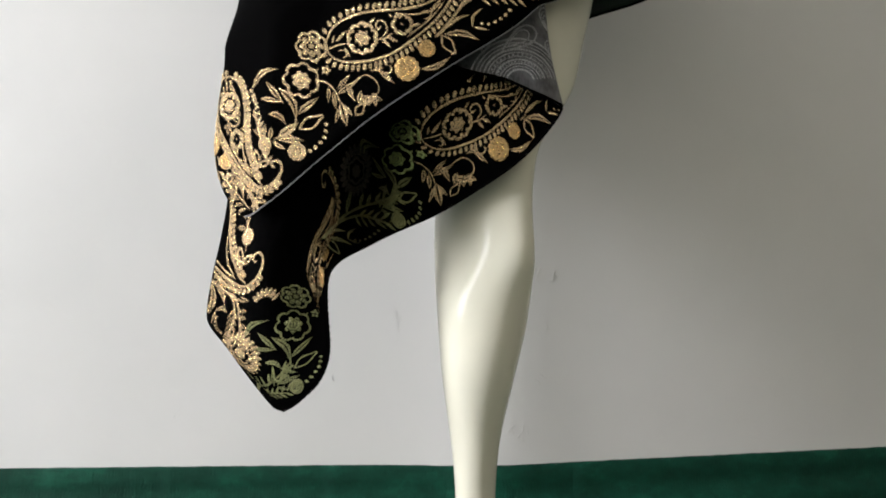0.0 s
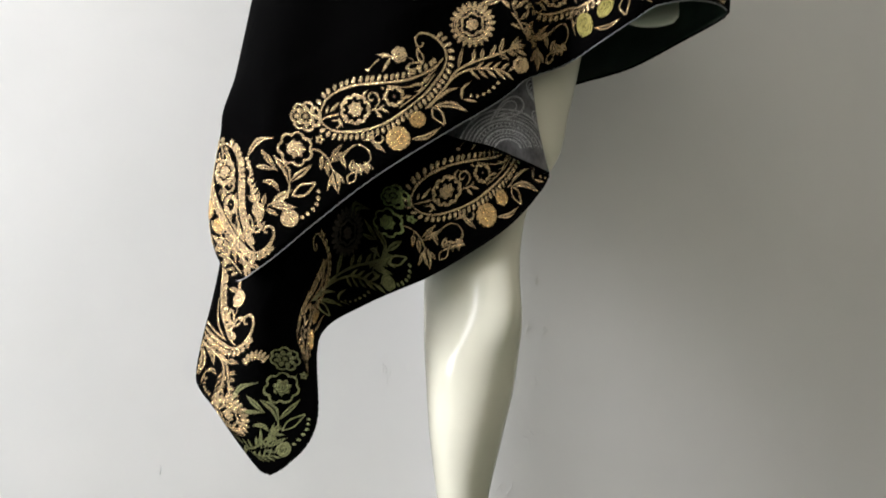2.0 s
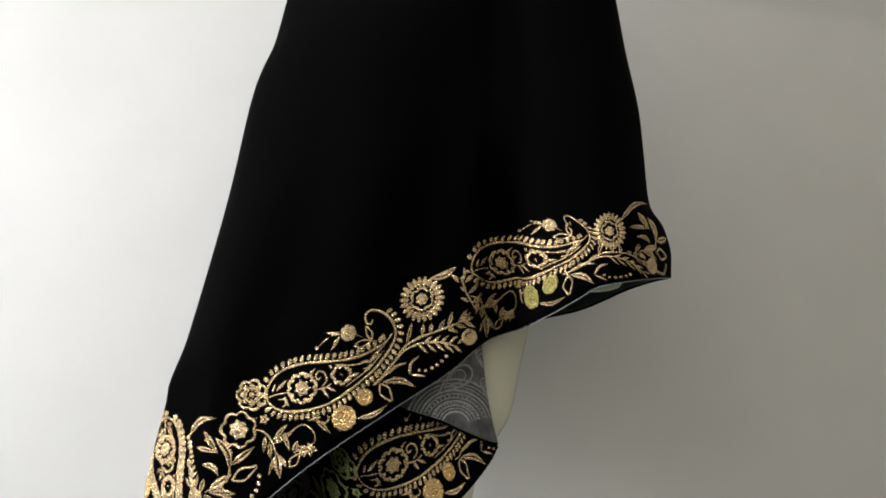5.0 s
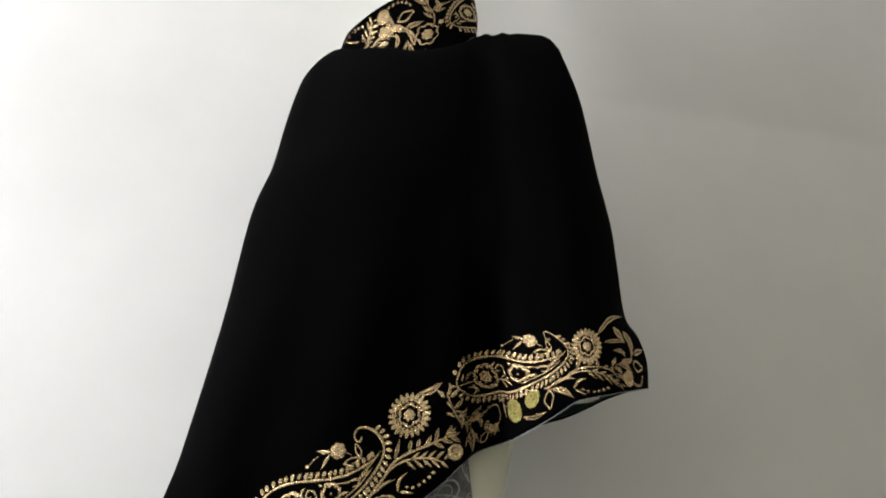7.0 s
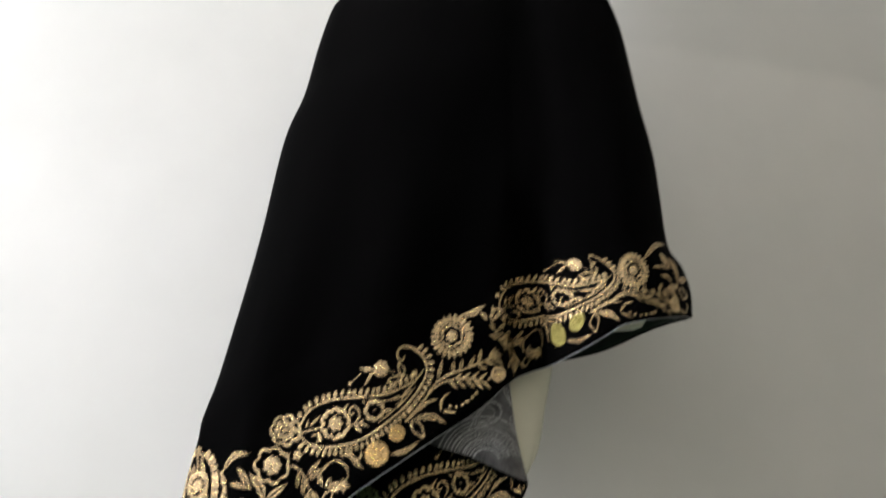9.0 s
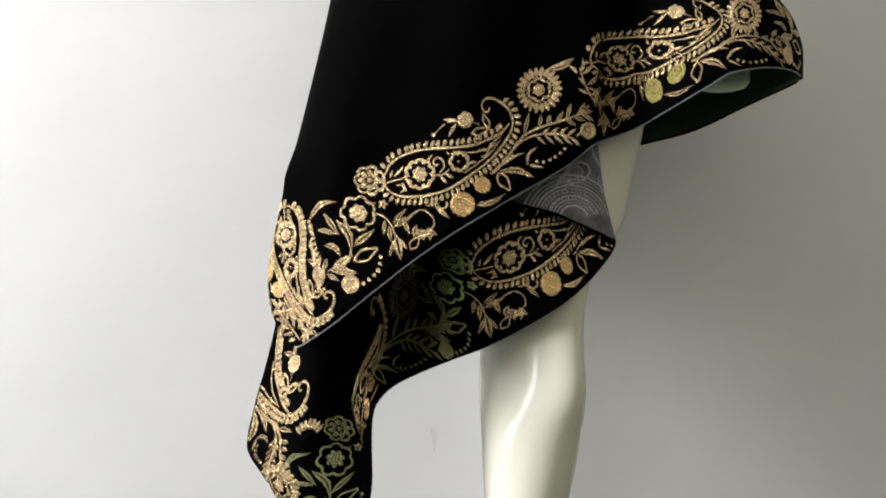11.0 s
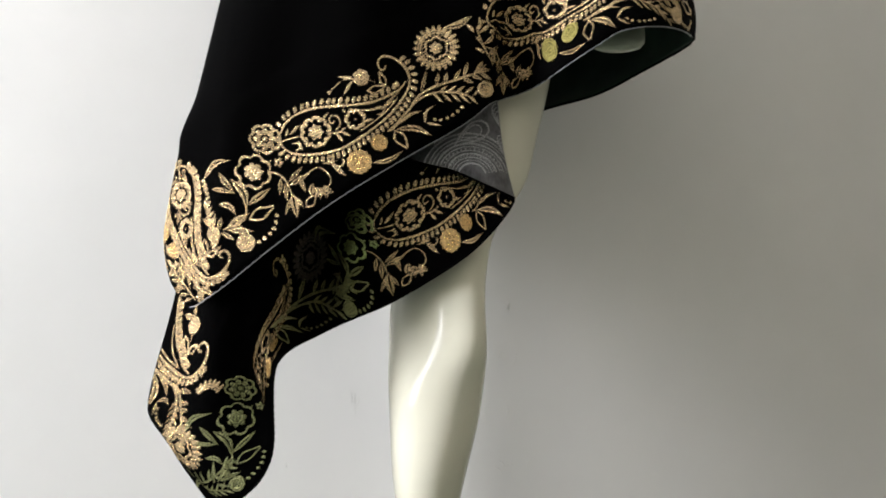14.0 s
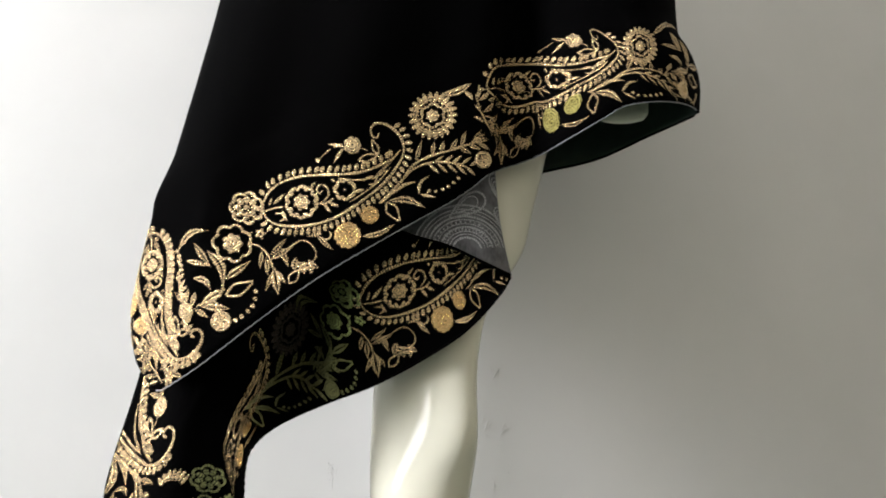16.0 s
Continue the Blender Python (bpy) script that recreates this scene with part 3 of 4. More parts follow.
def loop_leaf(x0, y0, x1, y1, w, line=9):
    """A leaf drawn as an outline only."""
    dx, dy = x1 - x0, y1 - y0
    n = math.hypot(dx, dy)
    ox, oy = -dy / n * w / 2, dx / n * w / 2
    ring = [(x0, y0), (x0 + dx * 0.4 + ox, y0 + dy * 0.4 + oy), (x0 + dx * 0.8 + ox * 0.45, y0 + dy * 0.8 + oy * 0.45), (x1, y1),
            (x0 + dx * 0.8 - ox * 0.45, y0 + dy * 0.8 - oy * 0.45), (x0 + dx * 0.4 - ox, y0 + dy * 0.4 - oy), (x0, y0)]
    return [(ring, line, "loop")]


def line(w, *pts):
    return list(pts), w, "line"


def ring_flower(x, y, r, petals, core, line_w=11):
    """A ring of small scallops round a filled heart."""
    ring = []
    for i in range(4 * petals + 1):
        a = math.pi * i / (2 * petals)
        q = r * (0.84 + 0.16 * abs(math.sin(petals * a / 2)) ** 0.7)
        ring.append((x + q * math.cos(a), y + q * math.sin(a)))
    out = [(ring, line_w, "loop")]
    for i in range(7):
        a = 2 * math.pi * i / 7
        out.append(bead(x + core * 0.55 * math.cos(a), y + core * 0.55 * math.sin(a), a, core * 0.95, core * 0.75))
    out.append(bead(x, y, 0.3, core * 0.9, core * 0.8))
    return out


def full_flower(x, y, r, petals):
    """A filled rose: a close ring of petals, two rings inside it and a heart."""
    out = [bead(x + r * 0.76 * math.cos(a), y + r * 0.76 * math.sin(a), a, r * 0.5, r * 7.6 / petals) for a in (2 * math.pi * i / petals for i in range(petals))]
    for q, w in ((0.54, 0.32), (0.28, 0.30)):
        out.append(([(x + r * q * math.cos(a), y + r * q * math.sin(a)) for a in np.linspace(0.4, 0.4 + 2 * math.pi, 11)], r * w, "loop"))
    out.append(bead(x, y, 0.5, r * 0.36, r * 0.34))
    return out


def beads_along(pts, n, off, length, width, skip=0.0, until=1.0, side=1, lean=0.25):
    c = spline(pts, n * 4 + 1)
    out = []
    for i in range(n):
        f = skip + (until - skip) * (i + 0.5) / n
        k = min(int(f * (len(c) - 1)), len(c) - 2)
        d = c[k + 1] - c[k]
        a = math.atan2(d[1], d[0]) + side * math.pi / 2
        out.append(bead(c[k][0] + off * math.cos(a), c[k][1] + off * math.sin(a), a + lean * side, length, width))
    return out


# One repeat of the border, drawn on a fine grid (x to the right, y down).
def paisley():
    upper = [(690, 300), (660, 335), (610, 362), (545, 388), (470, 400), (390, 404), (310, 410), (240, 430), (190, 467), (166, 515)]
    lower = [(166, 515), (172, 560), (210, 592), (270, 603), (345, 598), (425, 576), (495, 536), (560, 488), (618, 440), (665, 385), (698, 330), (704, 285), (688, 245), (655, 215), (622, 202), (592, 204), (575, 225), (582, 252), (601, 256), (606, 238)]
    out = [line(13, *upper), line(13, *lower), line(7, (640, 375), (585, 408), (520, 420), (450, 416)), line(7, (655, 365), (610, 420), (560, 462), (500, 505))]
    out += beads_along(upper, 21, 21, 28, 19, 0.04, 0.97, 1, 0.45)
    out += beads_along(lower[:14], 36, 22, 28, 18, 0.02, 1.0, 1, 0.3)
    return out


def paisley_heart():
    out = ring_flower(315, 510, 60, 10, 32, 17)
    out += ring_flower(480, 458, 38, 7, 5, 16)
    out += [line(9, (372, 515), (410, 512), (440, 492)), line(9, (400, 505), (418, 480), (408, 450), (385, 443), (372, 460), (382, 476), (394, 466))]
    out += [leaf(400, 515, 430, 548, 15), leaf(420, 508, 460, 525, 15), leaf(345, 455, 370, 430, 13), leaf(515, 465, 555, 455, 16), leaf(440, 430, 425, 418, 12)]
    out += [line(8, (175, 545), (205, 535), (245, 528)), leaf(205, 520, 250, 475, 17), leaf(190, 525, 200, 490, 12), line(7, (215, 555), (240, 555), (248, 575), (232, 585))]
    out += [leaf(240, 540, 262, 585, 13), line(8, (550, 420), (575, 405), (600, 410), (590, 432), (570, 436)), leaf(585, 415, 640, 375, 14), leaf(600, 395, 660, 345, 12)]
    return out


def head_flower():
    out = [bead(105 + 32 * math.cos(a), 535 + 32 * math.sin(a), a, 30, 26) for a in (2 * math.pi * i / 8 for i in range(8))]
    out += ring_flower(105, 535, 60, 7, 12, 13)
    return out


def left_flower():
    return ring_flower(58, 673, 70, 7, 38, 12) + [line(6, (112, 640), (130, 625))]


def little_flower():
    return [bead(160 + 12 * math.cos(a), 632 + 12 * math.sin(a), a, 18, 14) for a in (2 * math.pi * i / 5 for i in range(5))]


def sunflower(half=False):
    n = 22
    out = []
    for i in range(n):
        a = 2 * math.pi * i / n
        if half and not 2.1 < a < 4.2:
            continue
        out.append(bead(815 + 74 * math.cos(a), 165 + 74 * math.sin(a), a, 42, 21))
    if not half:
        out += ring_flower(815, 165, 47, 6, 26, 12)
        out.append(line(7, (858, 85), (846, 100)))
    return out


def bud():
    out = [bead(505 + 18 * math.cos(a), 290 + 18 * math.sin(a), a, 36, 30) for a in (0, 0.9, 1.8, 2.7, 3.6, 4.5, 5.4)]
    out += [leaf(475, 295, 408, 285, 16), leaf(470, 300, 432, 360, 17), line(5, (420, 305), (395, 325), (375, 345)), bead(372, 347, 0.5, 18, 16), leaf(465, 285, 430, 300, 14)]
    out += loop_leaf(530, 345, 605, 322, 26, 8) + loop_leaf(605, 320, 580, 265, 24, 8)
    out.append(line(4, (530, 300), (550, 302), (565, 310)))
    return out


def top_leaf():
    return [leaf(846, 82, 962, 40, 30, 0.12), line(6, (850, 80), (900, 62), (950, 42))]


def feather():
    out = [line(12, (612, 505), (655, 465), (700, 415), (740, 360), (800, 325), (870, 305), (950, 280), (1000, 262)), line(11, (690, 430), (735, 378), (790, 352), (850, 345), (910, 352), (965, 372))]
    for x, y, dx, dy in ((752, 345, 22, -88), (815, 318, 8, -52), (850, 310, 8, -45), (885, 300, 28, -45), (925, 288, 18, -62)):
        out.append(leaf(x, y, x + dx, y + dy, 20))
    for x, y, dx, dy in ((920, 290, 45, 22), (955, 280, 50, 15), (960, 278, 60, -45), (985, 265, 55, 30), (975, 270, 30, -50), (990, 262, 45, -8)):
        out.append(leaf(x, y, x + dx, y + dy, 20))
    for i in range(5):
        x, y = 800 + i * 36, 350 + max(0, i - 2) * 5
        out.append(leaf(x, y, x + 42, y + 38, 15))
        out.append(leaf(x + 20, y, x + 60, y - 30, 14))
    return out


def feather_end():
    return full_flower(1015, 335, 34, 7)


def bead_arc():
    return [bead(x, y, 0.4, 15, 14) for x, y in ((806, 456), (831, 459), (858, 451), (880, 440), (901, 425), (919, 408))] + [leaf(765, 472, 808, 396, 15, -0.2), leaf(770, 470, 832, 482, 14)]


def low_leaves():
    out = loop_leaf(640, 500, 692, 575, 42, 9) + [leaf(650, 495, 790, 522, 32, -0.12), leaf(665, 470, 755, 420, 17, -0.1), leaf(640, 480, 700, 440, 14), line(7, (615, 505), (640, 490), (680, 440))]
    return out


def small_flower():
    return full_flower(578, 552, 35, 10)


def round_flower():
    return full_flower(495, 632, 52, 13)


def round_leaves():
    return [leaf(552, 636, 672, 588, 26, 0.1), line(6, (560, 632), (620, 615), (660, 594)), leaf(400, 628, 340, 640, 15), leaf(380, 640, 440, 690, 20), line(9, (385, 640), (415, 650), (432, 635), (425, 618))]


def sprig():
    """Broad leaves on a curved stalk with a blossom and a string of beads; drawn to its own scale."""
    s = [leaf(292, 216, 422, 136, 34, -0.2), leaf(365, 195, 435, 295, 30), leaf(330, 270, 430, 290, 28), leaf(420, 225, 490, 370, 44, -0.15), leaf(495, 345, 600, 262, 38), leaf(365, 345, 440, 395, 32, -0.2),
         leaf(400, 455, 500, 385, 46), leaf(400, 465, 520, 470, 36), leaf(360, 465, 375, 405, 26), leaf(370, 475, 430, 510, 26), line(11, (380, 465), (430, 440), (480, 400), (490, 350)), leaf(440, 440, 470, 470, 30)]
    s += loop_leaf(500, 415, 616, 350, 52, 12)
    s += full_flower(485, 525, 44, 8)
    s += [bead(x, y, 0.7, 22, 20) for x, y in ((545, 520), (572, 503), (598, 480), (617, 455), (626, 425), (630, 393))]
    return [([(x * 0.867 - 395.8, y * 0.867 + 512.2) for x, y in pts], w * 0.867, k) for pts, w, k in s]


def bead_strip():
    s = [bead(285 + i * 6 + 3 * (i % 2), 228 + i * 21, 1.0, 20, 22 + 4 * (i % 3)) for i in range(5)]
    for i in range(9):
        x, y = 305 + 5 * i, 350 + 27 * i
        s += [leaf(x, y, x - 16 - 3 * (i % 2), y - 34, 17), leaf(x, y, x + 17 + 4 * (i % 3), y - 28, 17)]
    s.append(line(9, (300, 330), (325, 450), (350, 580)))
    return [([(x * 0.867 - 395.8, y * 0.867 + 512.2) for x, y in pts], w * 0.867, k) for pts, w, k in s]


def tulip_spray():
    s = [line(10, (600, 185), (640, 195), (680, 235), (705, 300)), leaf(650, 215, 645, 290, 24), leaf(670, 240, 680, 320, 26), leaf(690, 230, 755, 160, 26), leaf(690, 250, 790, 190, 30), leaf(735, 200, 770, 280, 28),
         leaf(705, 285, 730, 405, 52), leaf(705, 300, 672, 390, 24), leaf(715, 300, 762, 355, 24), line(8, (770, 195), (830, 165), (880, 195), (890, 240), (860, 265))]
    s += loop_leaf(775, 355, 818, 295, 40, 9)
    s += [leaf(800, 262, 880, 262, 44, 0.22), leaf(806, 240, 800, 300, 34, 0.1), leaf(858, 250, 905, 285, 32, 0.12), leaf(830, 262, 842, 312, 40), leaf(868, 262, 872, 312, 28)]
    return [([(x * 0.867 - 395.8, y * 0.867 + 512.2) for x, y in pts], w * 0.867, k) for pts, w, k in s]


def corner_leaves():
    """A tuft of leaves that fills the mitred corner."""
    s = [leaf(a, b, c, d, w, 0.1) for a, b, c, d, w in (
        (215, 345, 191, 328, 11), (225, 357, 197, 350, 12), (236, 372, 206, 370, 12), (246, 386, 219, 390, 11), (252, 396, 234, 405, 10), (230, 347, 221, 318, 11), (244, 357, 236, 326, 12),
        (256, 372, 262, 342, 11), (268, 384, 282, 358, 10), (196, 318, 182, 298, 10), (205, 322, 204, 296, 10), (276, 372, 300, 352, 9), (184, 284, 178, 258, 9), (262, 392, 290, 374, 9))]
    s.append(line(5, (190, 300), (212, 336), (240, 370), (262, 398)))
    s += full_flower(203, 282, 13, 9)
    return [([(x * 1.67, y * 1.67) for x, y in pts], w * 1.67, k) for pts, w, k in s]


def fold_leaves():
    """Leaves of the spray that runs into the fold."""
    s = [leaf(a, b, c, d, w, 0.1) for a, b, c, d, w in (
        (322, 290, 326, 260, 8), (325, 292, 345, 270, 8), (316, 292, 300, 276, 8), (330, 312, 318, 300, 8), (335, 312, 352, 290, 9), (335, 330, 318, 322, 8), (342, 332, 360, 310, 9), (352, 345, 372, 330, 8))]
    s.append(line(4, (320, 280), (330, 310), (348, 345)))
    return [([(x * 2.1, y * 2.1) for x, y in pts], w * 2.1, k) for pts, w, k in s]


ROUND = ((-0.5, 0.0), (-0.37, 0.8), (0.0, 1.0), (0.37, 0.8), (0.5, 0.0))
PARTED = ((-0.5, 0.0), (-0.31, 0.9), (-0.11, 0.25), (-0.05, -0.8), (0.05, -0.8), (0.11, 0.25), (0.31, 0.9), (0.5, 0.0))


def stroke_into(bm, uv, cmap, pts, w, kind, unit, seed):
    """One satin-stitch stroke as a low ridge on the cloth; left out where there is no cloth."""
    n = {"line": max(10, len(pts) * 7), "loop": len(pts) * 4, "leaf": 19, "drop": 7}[kind]
    c = spline(pts, n)
    d = np.gradient(c, axis=0)
    d /= np.linalg.norm(d, axis=1)[:, None] + 1e-9
    nrm = np.stack([-d[:, 1], d[:, 0]], 1)
    t = np.linspace(0, 1, n)
    if kind == "line":
        width = w * (0.92 + 0.14 * np.sin(seed + 31 * t)) * np.minimum(1, 0.55 + 4 * np.minimum(t, 1 - t))
    elif kind == "loop":
        width = w * (0.92 + 0.14 * np.sin(seed + 31 * t))
    elif kind == "leaf":
        width = 0.92 * w * np.maximum(0.10, np.sin(np.pi * t ** 0.85)) * (0.95 + 0.12 * np.sin(seed * 3 + 40 * t))
    else:
        width = w * np.maximum(0.25, np.sqrt(np.maximum(0, 1 - (2 * t - 1) ** 2)))
    if kind != "drop":  # ragged stitch ends
        ragged = np.random.RandomState(int(seed * 50) % 9999)
        width = width * (1 + (0.16 if kind == "leaf" else 0.10) * ragged.uniform(-1, 1, n))
    width = width * (0.92 if kind in ("line", "loop") else 0.97)
    shape = PARTED if kind == "leaf" and w > 18 else ROUND
    rows, run = [], 0.0
    for i in range(n):
        h = min(width[i] * unit * 0.13, 0.0008)
        row = [cmap.lay(c[i] + nrm[i] * q * width[i], 0.00015 + h * k) for q, k in shape]
        run += 0 if i == 0 else math.dist(c[i], c[i - 1]) * unit
        rows.append((None if any(p is None for p in row) or max(p.y for p in row) - min(p.y for p in row) > 0.02 else [bm.verts.new(p) for p in row], run))
    for i in range(n - 1):
        (a, ra), (b, rb) = rows[i], rows[i + 1]
        if a is None or b is None or (a[1].co - b[1].co).length > 0.03:
            continue
        for k in range(len(a) - 1):
            f = bm.faces.new((a[k], b[k], b[k + 1], a[k + 1]))
            for loop, (x, y) in zip(f.loops, ((ra, k), (rb, k), (rb, k + 1), (ra, k + 1))):
                loop[uv].uv = (x + seed * 0.01, y * w * unit * 0.25)
    for v in [v for v in bm.verts if not v.link_faces]:
        bm.verts.remove(v)


def stitch(name, strokes, cmap, material, parent, label="", unit=0.00026):
    """A motif: its first line, with each further stem, leaf, petal and bead a piece of its own."""
    lines = [k for k in strokes if k[2] == "line"][:1] or strokes[:1]
    rest = [k for k in strokes if not any(k is q for q in lines)]
    motif = None
    for group in [lines] + [[k] for k in rest]:
        bm = bmesh.new()
        uv = bm.loops.layers.uv.new("stitch")
        for pts, w, kind in group:
            stroke_into(bm, uv, cmap, pts, w, kind, unit, pts[0][0] * 0.13 + pts[0][1] * 0.071)
        if not bm.verts:
            bm.free()
            continue
        bmesh.ops.recalc_face_normals(bm, faces=bm.faces)
        if sum(f.normal.y for f in bm.faces) > 0:
            bmesh.ops.reverse_faces(bm, faces=bm.faces)
        if motif is None:
            motif = part(name, bm, material, parent, label)
        else:
            kind = group[0][2]
            part("leaf" if kind == "leaf" else "stem" if kind == "line" else "outline" if kind == "loop" else ("petal" if "flower" in name else "bead"), bm, material, motif)


def shifted(strokes, k):
    """The same drawing k repeats further along the border."""
    return [([(x + 993 * k, y - 602 * k) for x, y in pts], w, kind) for pts, w, kind in strokes]




def border(cmap, parent, names, k=0, yarn=None, fat=1.0):
    table = {"paisley": ("paisley_motif", paisley, GOLD), "heart": ("paisley_filling", paisley_heart, GOLD), "head": ("flower_motif", head_flower, GOLD), "left": ("flower_motif", left_flower, GOLD),
             "little": ("flower_motif", little_flower, GOLD), "sun": ("sunflower_motif", sunflower, GOLD), "bud": ("bud_motif", bud, GOLD), "leaf": ("leaf_motif", top_leaf, GOLD),
             "feather": ("leaf_spray_motif", feather, GOLD), "feather_end": ("flower_motif", feather_end, GOLD), "arc": ("bead_string_motif", bead_arc, GOLD), "low": ("leaf_motif", low_leaves, GOLD), "small": ("flower_motif", small_flower, OLD_GOLD),
             "round": ("flower_motif", round_flower, OLD_GOLD), "round_leaf": ("leaf_motif", round_leaves, GOLD), "sprig": ("leaf_spray_motif", sprig, GOLD), "strip": ("bead_string_motif", bead_strip, GOLD),
             "tulip": ("leaf_spray_motif", tulip_spray, GOLD)}
    for n in names.split():
        nm, draw, m = table[n]
        stitch(nm, [(p, w * fat, kind) for p, w, kind in shifted(draw(), k)], cmap, yarn or m, parent, {SHADE_OLIVE: "gold embroidered motif coloured as in green shade", SHADE_GREEN: "gold embroidered motif coloured as in green shade", SHADE_BROWN: "gold embroidered motif darkened as in deep shade"}.get(yarn, ""))


ALL = "paisley heart head left little sun bud leaf feather arc low small round round_leaf"
front_tree, under_tree, flap_tree, collar_tree = tree_of(FP), tree_of(UP), tree_of(LP), tree_of(CP)

# front border: main repeat, the next one beyond the fold, and the mitred side strip
main = Cloth_map(front_tree, ((58, 673), (315, 510), (597, 240), (815, 165), (495, 632), (919, 408), (1000, 262), (24.7, 967), (-144, 698), (250, 850), (400, 330), (900, 70)),
    ((-0.152, 0.647), (-0.087, 0.693), (-0.015, 0.772), (0.044, 0.801), (-0.039, 0.662), (0.075, 0.735), (0.098, 0.78), (-0.155, 0.569), (-0.207, 0.641), (-0.1, 0.601), (-0.066, 0.742), (0.068, 0.832)))
border(main, cape, ALL + " feather_end sprig strip tulip")
nxt = Cloth_map(front_tree, ((166, 515), (240, 430), (390, 404), (470, 400), (545, 388), (172, 560), (210, 592), (345, 598), (560, 488), (665, 385), (704, 285), (655, 215), (601, 256), (315, 510), (480, 458), (495, 632), (578, 552), (505, 290), (372, 347), (666, 540), (790, 522), (806, 456), (919, 408), (552, 636)),
    ((0.103, 0.844), (0.124, 0.878), (0.165, 0.885), (0.183, 0.874), (0.204, 0.868), (0.107, 0.836), (0.122, 0.832), (0.163, 0.84), (0.207, 0.845), (0.236, 0.863), (0.244, 0.883), (0.229, 0.899), (0.223, 0.895), (0.144, 0.859), (0.183, 0.856), (0.176, 0.811), (0.197, 0.821), (0.199, 0.898), (0.168, 0.899), (0.217, 0.818), (0.248, 0.822), (0.26, 0.831), (0.294, 0.835), (0.188, 0.802)))
border(nxt, cape, "paisley heart bud arc low round_leaf tulip")
stitch("flower_motif", round_flower(), nxt, LIME, cape, "olive gold round flower")
stitch("flower_motif", small_flower(), nxt, LIME, cape, "olive gold small flower")
nsun = Cloth_map(front_tree, ((815, 165), (740, 165), (890, 165), (815, 90), (815, 240)),
    ((0.269, 0.886), (0.253, 0.883), (0.286, 0.892), (0.267, 0.905), (0.272, 0.868)))
border(nsun, cape, "sun")
nfea = Cloth_map(front_tree, ((690, 430), (740, 360), (800, 325), (870, 305), (950, 280), (1000, 262), (850, 345), (965, 372)),
    ((0.235, 0.843), (0.251, 0.855), (0.267, 0.86), (0.287, 0.861), (0.307, 0.856), (0.321, 0.85), (0.28, 0.853), (0.316, 0.84)))
border(nfea, cape, "feather")
far = Cloth_map(front_tree, ((-142.6, 699.5), (-30, 630), (24.7, 967), (-23, 894), (150, 853)),
    ((0.284, 0.901), (0.343, 0.95), (0.329, 0.853), (0.325, 0.873), (0.359, 0.861)))
border(far, cape, "sprig")
side = Cloth_map(front_tree, ((160, 520), (480, 455), (597, 240), (666, 540), (704, 300)),
    ((-0.237, 0.66), (-0.225, 0.587), (-0.179, 0.555), (-0.236, 0.542), (-0.193, 0.531)))
border(side, cape, "paisley heart low small round round_leaf bud", 0, None, 1.65)
border(side, cape, "feather", 0, None, 1.5)

corner = Cloth_map(front_tree, ((308.9, 425.8), (334, 567.8), (400.8, 668), (484.3, 567.8), (384.1, 501), (434.2, 659.6)),
    ((-0.247, 0.572), (-0.238, 0.535), (-0.218, 0.508), (-0.194, 0.532), (-0.224, 0.551), (-0.208, 0.51)))
stitch("leaf_spray_motif", corner_leaves(), corner, GOLD, cape)

gap = Cloth_map(front_tree, ((630, 535.5), (735, 535.5), (630, 693), (735, 693), (682.5, 609), (693, 735), (787.5, 693)),
    ((0.077, 0.846), (0.11, 0.848), (0.078, 0.8), (0.111, 0.802), (0.094, 0.825), (0.098, 0.789), (0.129, 0.807)))
stitch("leaf_spray_motif", fold_leaves(), gap, GOLD, cape)

# under layer
um = Cloth_map(under_tree, ((315, 510), (58, 673), (166, 515), (495, 632), (578, 552), (480, 458), (105, 535), (160, 632), (324, 729), (372, 347), (666, 540), (790, 522), (24.7, 967), (150, 853)),
    ((0.016, 0.612), (-0.057, 0.582), (-0.026, 0.605), (0.064, 0.584), (0.082, 0.605), (0.059, 0.635), (-0.05, 0.616), (-0.025, 0.58), (0.022, 0.556), (0.03, 0.663), (0.099, 0.608), (0.126, 0.614), (-0.053, 0.51), (-0.027, 0.526)))
border(um, cape, "paisley heart bud arc low small round round_leaf tulip")
border(um, cape, "head left little", 0, SHADE_GREEN)
usp = Cloth_map(under_tree, ((24.7, 967), (150, 853), (88, 843), (124.4, 739), (33.4, 811), (-142.6, 699.5), (-30, 630)),
    ((-0.053, 0.506), (-0.027, 0.526), (-0.042, 0.533), (-0.037, 0.555), (-0.055, 0.545), (-0.105, 0.592), (-0.084, 0.609)))
border(usp, cape, "sprig", 0, SHADE_OLIVE)
ub = Cloth_map(under_tree, ((578, 552), (495, 632), (597, 240), (704, 300), (600, 455), (160, 520), (310, 410)),
    ((-0.136, 0.463), (-0.139, 0.438), (-0.141, 0.551), (-0.129, 0.537), (-0.135, 0.486), (-0.145, 0.409), (-0.155, 0.44)))
border(ub, cape, "paisley heart small round round_leaf", 0, None, 1.2)
us = Cloth_map(under_tree, ((800, 325), (870, 305), (950, 280), (1000, 262), (740, 360), (690, 430), (850, 345), (910, 352), (965, 372), (806, 456), (919, 408), (692, 575), (790, 522)),
    ((-0.111, 0.527), (-0.093, 0.536), (-0.067, 0.535), (-0.057, 0.538), (-0.124, 0.513), (-0.132, 0.498), (-0.104, 0.519), (-0.087, 0.511), (-0.062, 0.5), (-0.108, 0.483), (-0.078, 0.496), (-0.122, 0.465), (-0.111, 0.479)))
border(us, cape, "feather arc low", 0, SHADE_OLIVE)
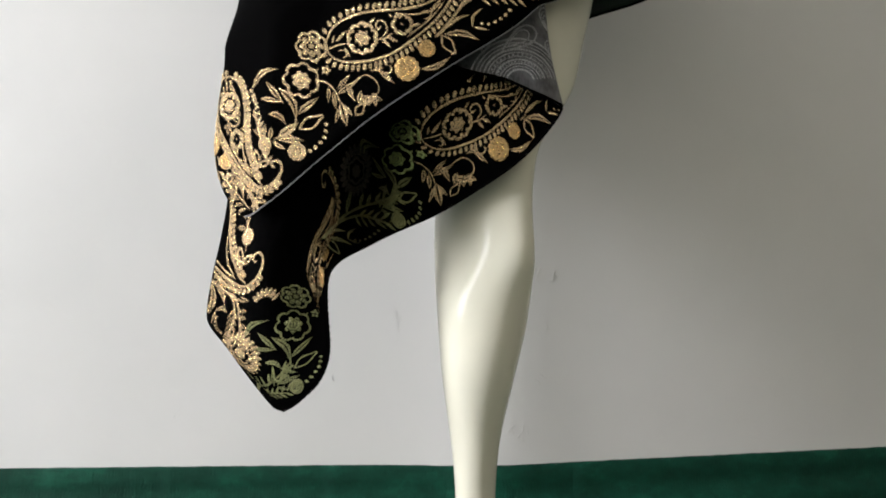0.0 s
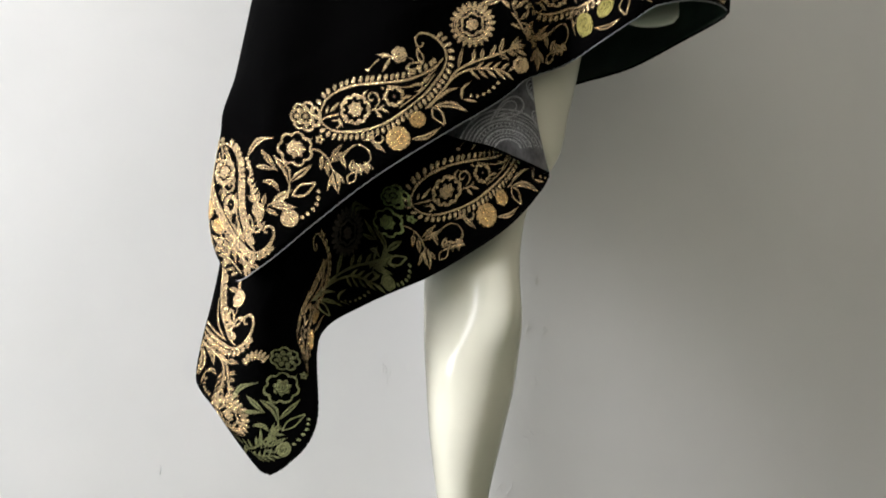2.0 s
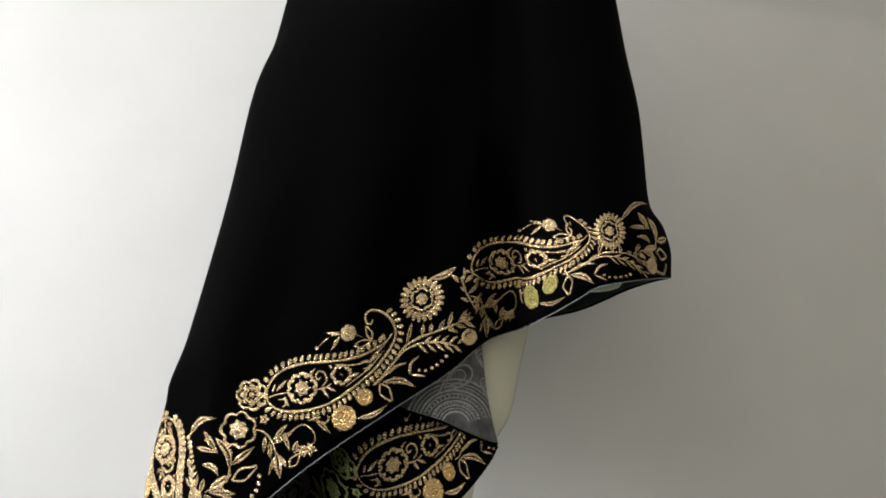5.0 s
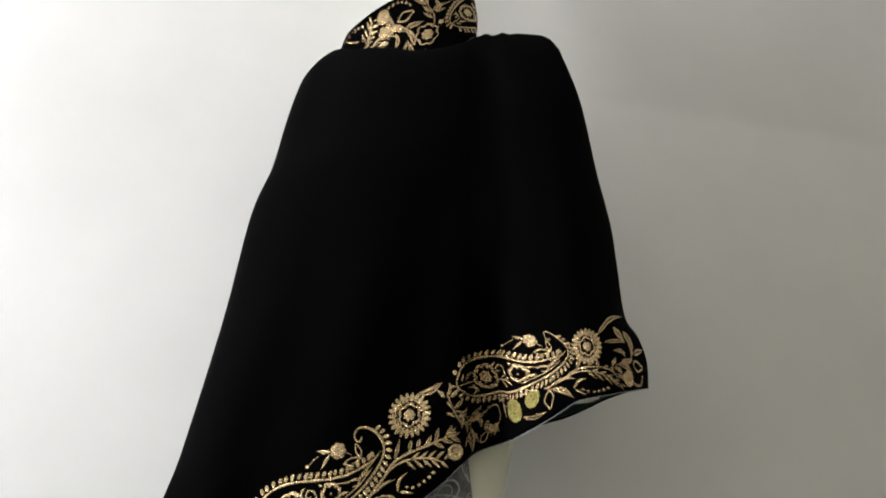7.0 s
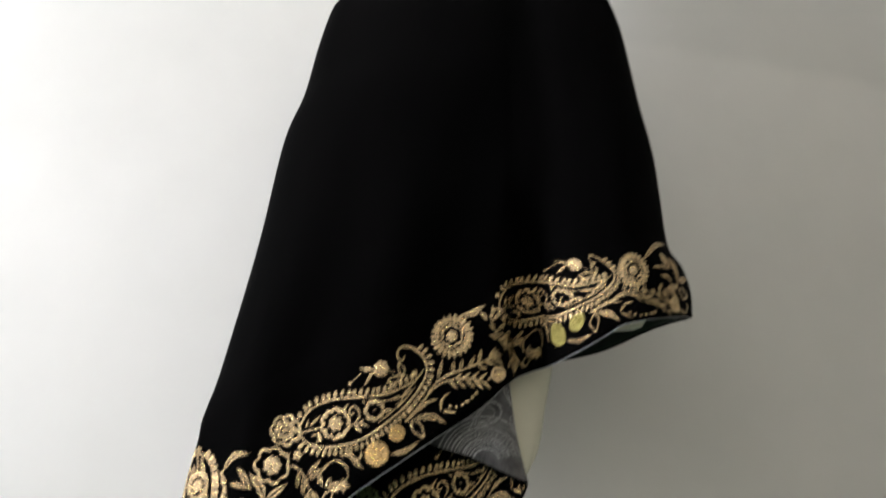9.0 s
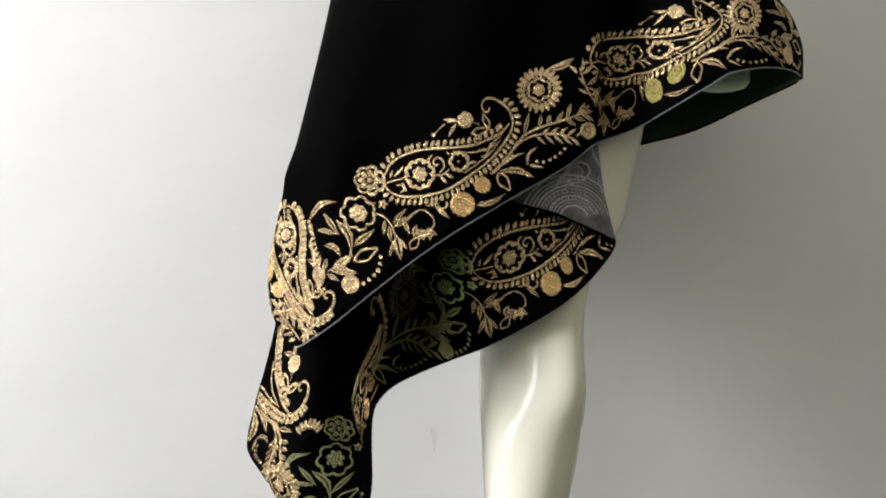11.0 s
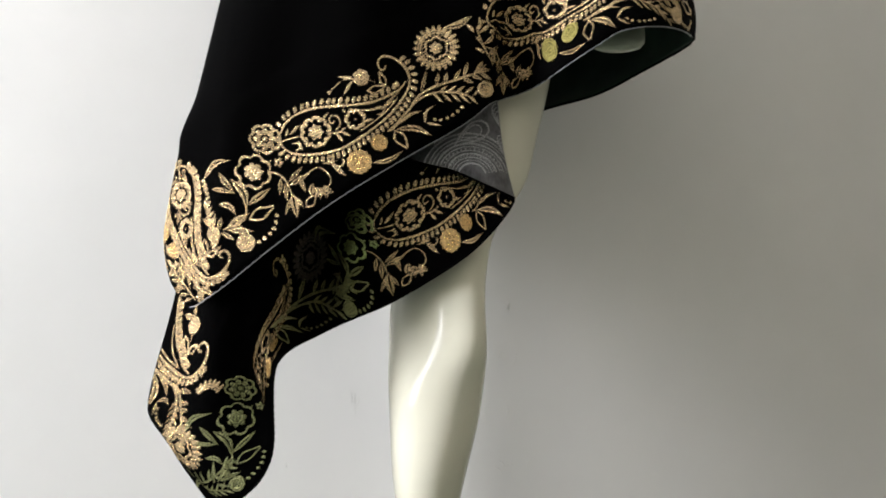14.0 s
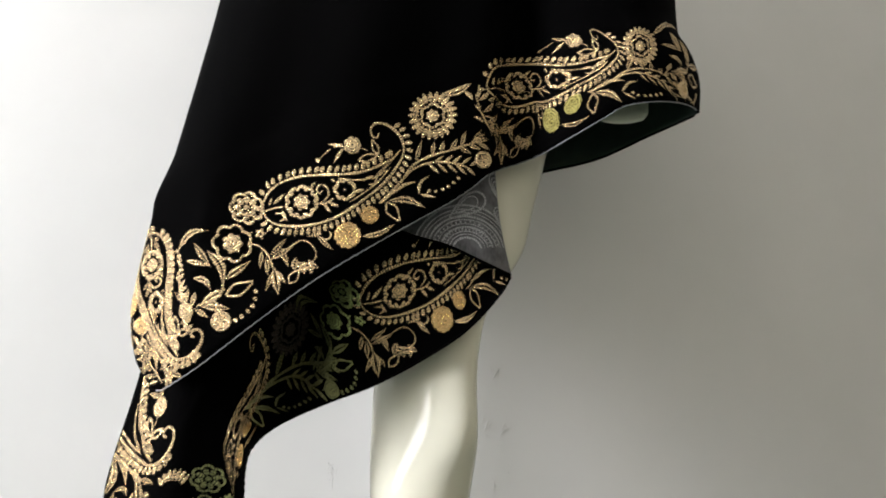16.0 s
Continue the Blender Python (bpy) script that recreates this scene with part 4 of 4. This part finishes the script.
usun = Cloth_map(under_tree, ((815, 165), (740, 165), (890, 165), (815, 90), (815, 240)),
    ((-0.11, 0.572), (-0.122, 0.566), (-0.096, 0.579), (-0.108, 0.598), (-0.111, 0.549)))
border(usun, cape, "sun", 0, SHADE_BROWN)
tail = Cloth_map(under_tree, ((58, 673), (24.7, 967), (-178, 767), (150, 853), (-30, 630), (105, 535), (76.7, 963), (-253, 962), (-143, 947), (-28, 974), (138, 815)),
    ((-0.169, 0.384), (-0.168, 0.314), (-0.234, 0.35), (-0.139, 0.348), (-0.195, 0.389), (-0.167, 0.415), (-0.155, 0.319), (-0.212, 0.316), (-0.198, 0.305), (-0.176, 0.305), (-0.143, 0.352)))
border(tail, cape, "head left little sprig", 0, SHADE_OLIVE, 0.82)
border(tail, cape, "feather", -1, SHADE_OLIVE, 0.82)
border(tail, cape, "sun", -1)
tside = Cloth_map(under_tree, ((597, 240), (505, 290), (704, 320), (470, 400), (815, 165), (919, 408), (806, 456)),
    ((-0.211, 0.457), (-0.225, 0.485), (-0.23, 0.426), (-0.25, 0.482), (-0.201, 0.401), (-0.257, 0.374), (-0.262, 0.391)))
border(tside, cape, "paisley bud feather arc low", 0, None, 1.4)
stitch("sunflower_motif", sunflower(True), tside, GOLD, cape)

# collar
cm = Cloth_map(collar_tree, ((58, 673), (24.7, 967), (150, 853), (138, 815), (124, 739), (324, 729), (150, 530)),
    ((0.06, 1.505), (-0.023, 1.541), (0.026, 1.574), (0.033, 1.56), (0.052, 1.536), (0.088, 1.62), (0.107, 1.541)))
border(cm, cape, "left sprig tulip paisley heart little")
cl = Cloth_map(collar_tree, ((1000, 262), (800, 325), (965, 372), (850, 345), (806, 456), (919, 408)),
    ((0.001, 1.517), (-0.038, 1.487), (-0.045, 1.538), (-0.052, 1.497), (-0.087, 1.516), (-0.061, 1.525)))
border(cl, cape, "feather arc")


# woven paisley figures of the lining on the turned edge
def teardrop(cx, cy, length, height, turn, rings, w):
    """Nested drops with a bent tip."""
    out = []
    c, q = math.cos(turn), math.sin(turn)
    for k in range(rings):
        f = 1 - k / (rings + 0.6)
        pts = []
        for a in np.linspace(0.15, 2 * math.pi - 0.15, 20):
            x, y = length * f * math.cos(a), height * f * math.sin(a) * math.sin(a / 2) ** 1.2
            y -= 0.7 * height * f * ((x / (length * f) + 1) / 2) ** 2
            pts.append((cx + x * c - y * q, cy + x * q + y * c))
        out.append((pts, w if k % 2 == 0 else w * 0.6, "line"))
    return out


def woven():
    out = teardrop(50, 48, 92, 56, 2.76, 2, 11) + teardrop(-95, 78, 48, 26, 2.2, 3, 7) + teardrop(195, -25, 80, 40, 1.3, 4, 7) + teardrop(70, -52, 62, 28, -0.5, 3, 6) + teardrop(215, 110, 70, 30, 1.2, 4, 7)
    for k, r in enumerate((52, 66, 78, 96, 110, 128, 142, 158, 172, 190)):
        out.append(([(60 + 1.18 * r * math.cos(a), 245 + r * math.sin(a)) for a in np.linspace(math.pi * 1.06, math.pi * 1.93, 14)], (10, 5, 6)[k % 3], "line"))
    for q in (88, 118):
        for k in range(18):
            a = math.pi * (1.10 + 0.8 * k / 17)
            out.append(bead(60 + 1.18 * q * math.cos(a), 245 + q * math.sin(a), a, 11, 7))
    return out


wm = Cloth_map(flap_tree, ((60, 40), (260, 40), (60, 240)), ((0.088, 0.715), (0.140, 0.715), (0.088, 0.660)))
stitch("woven_paisley", woven(), wm, SILVER, cape, "silver grey woven paisley figure")
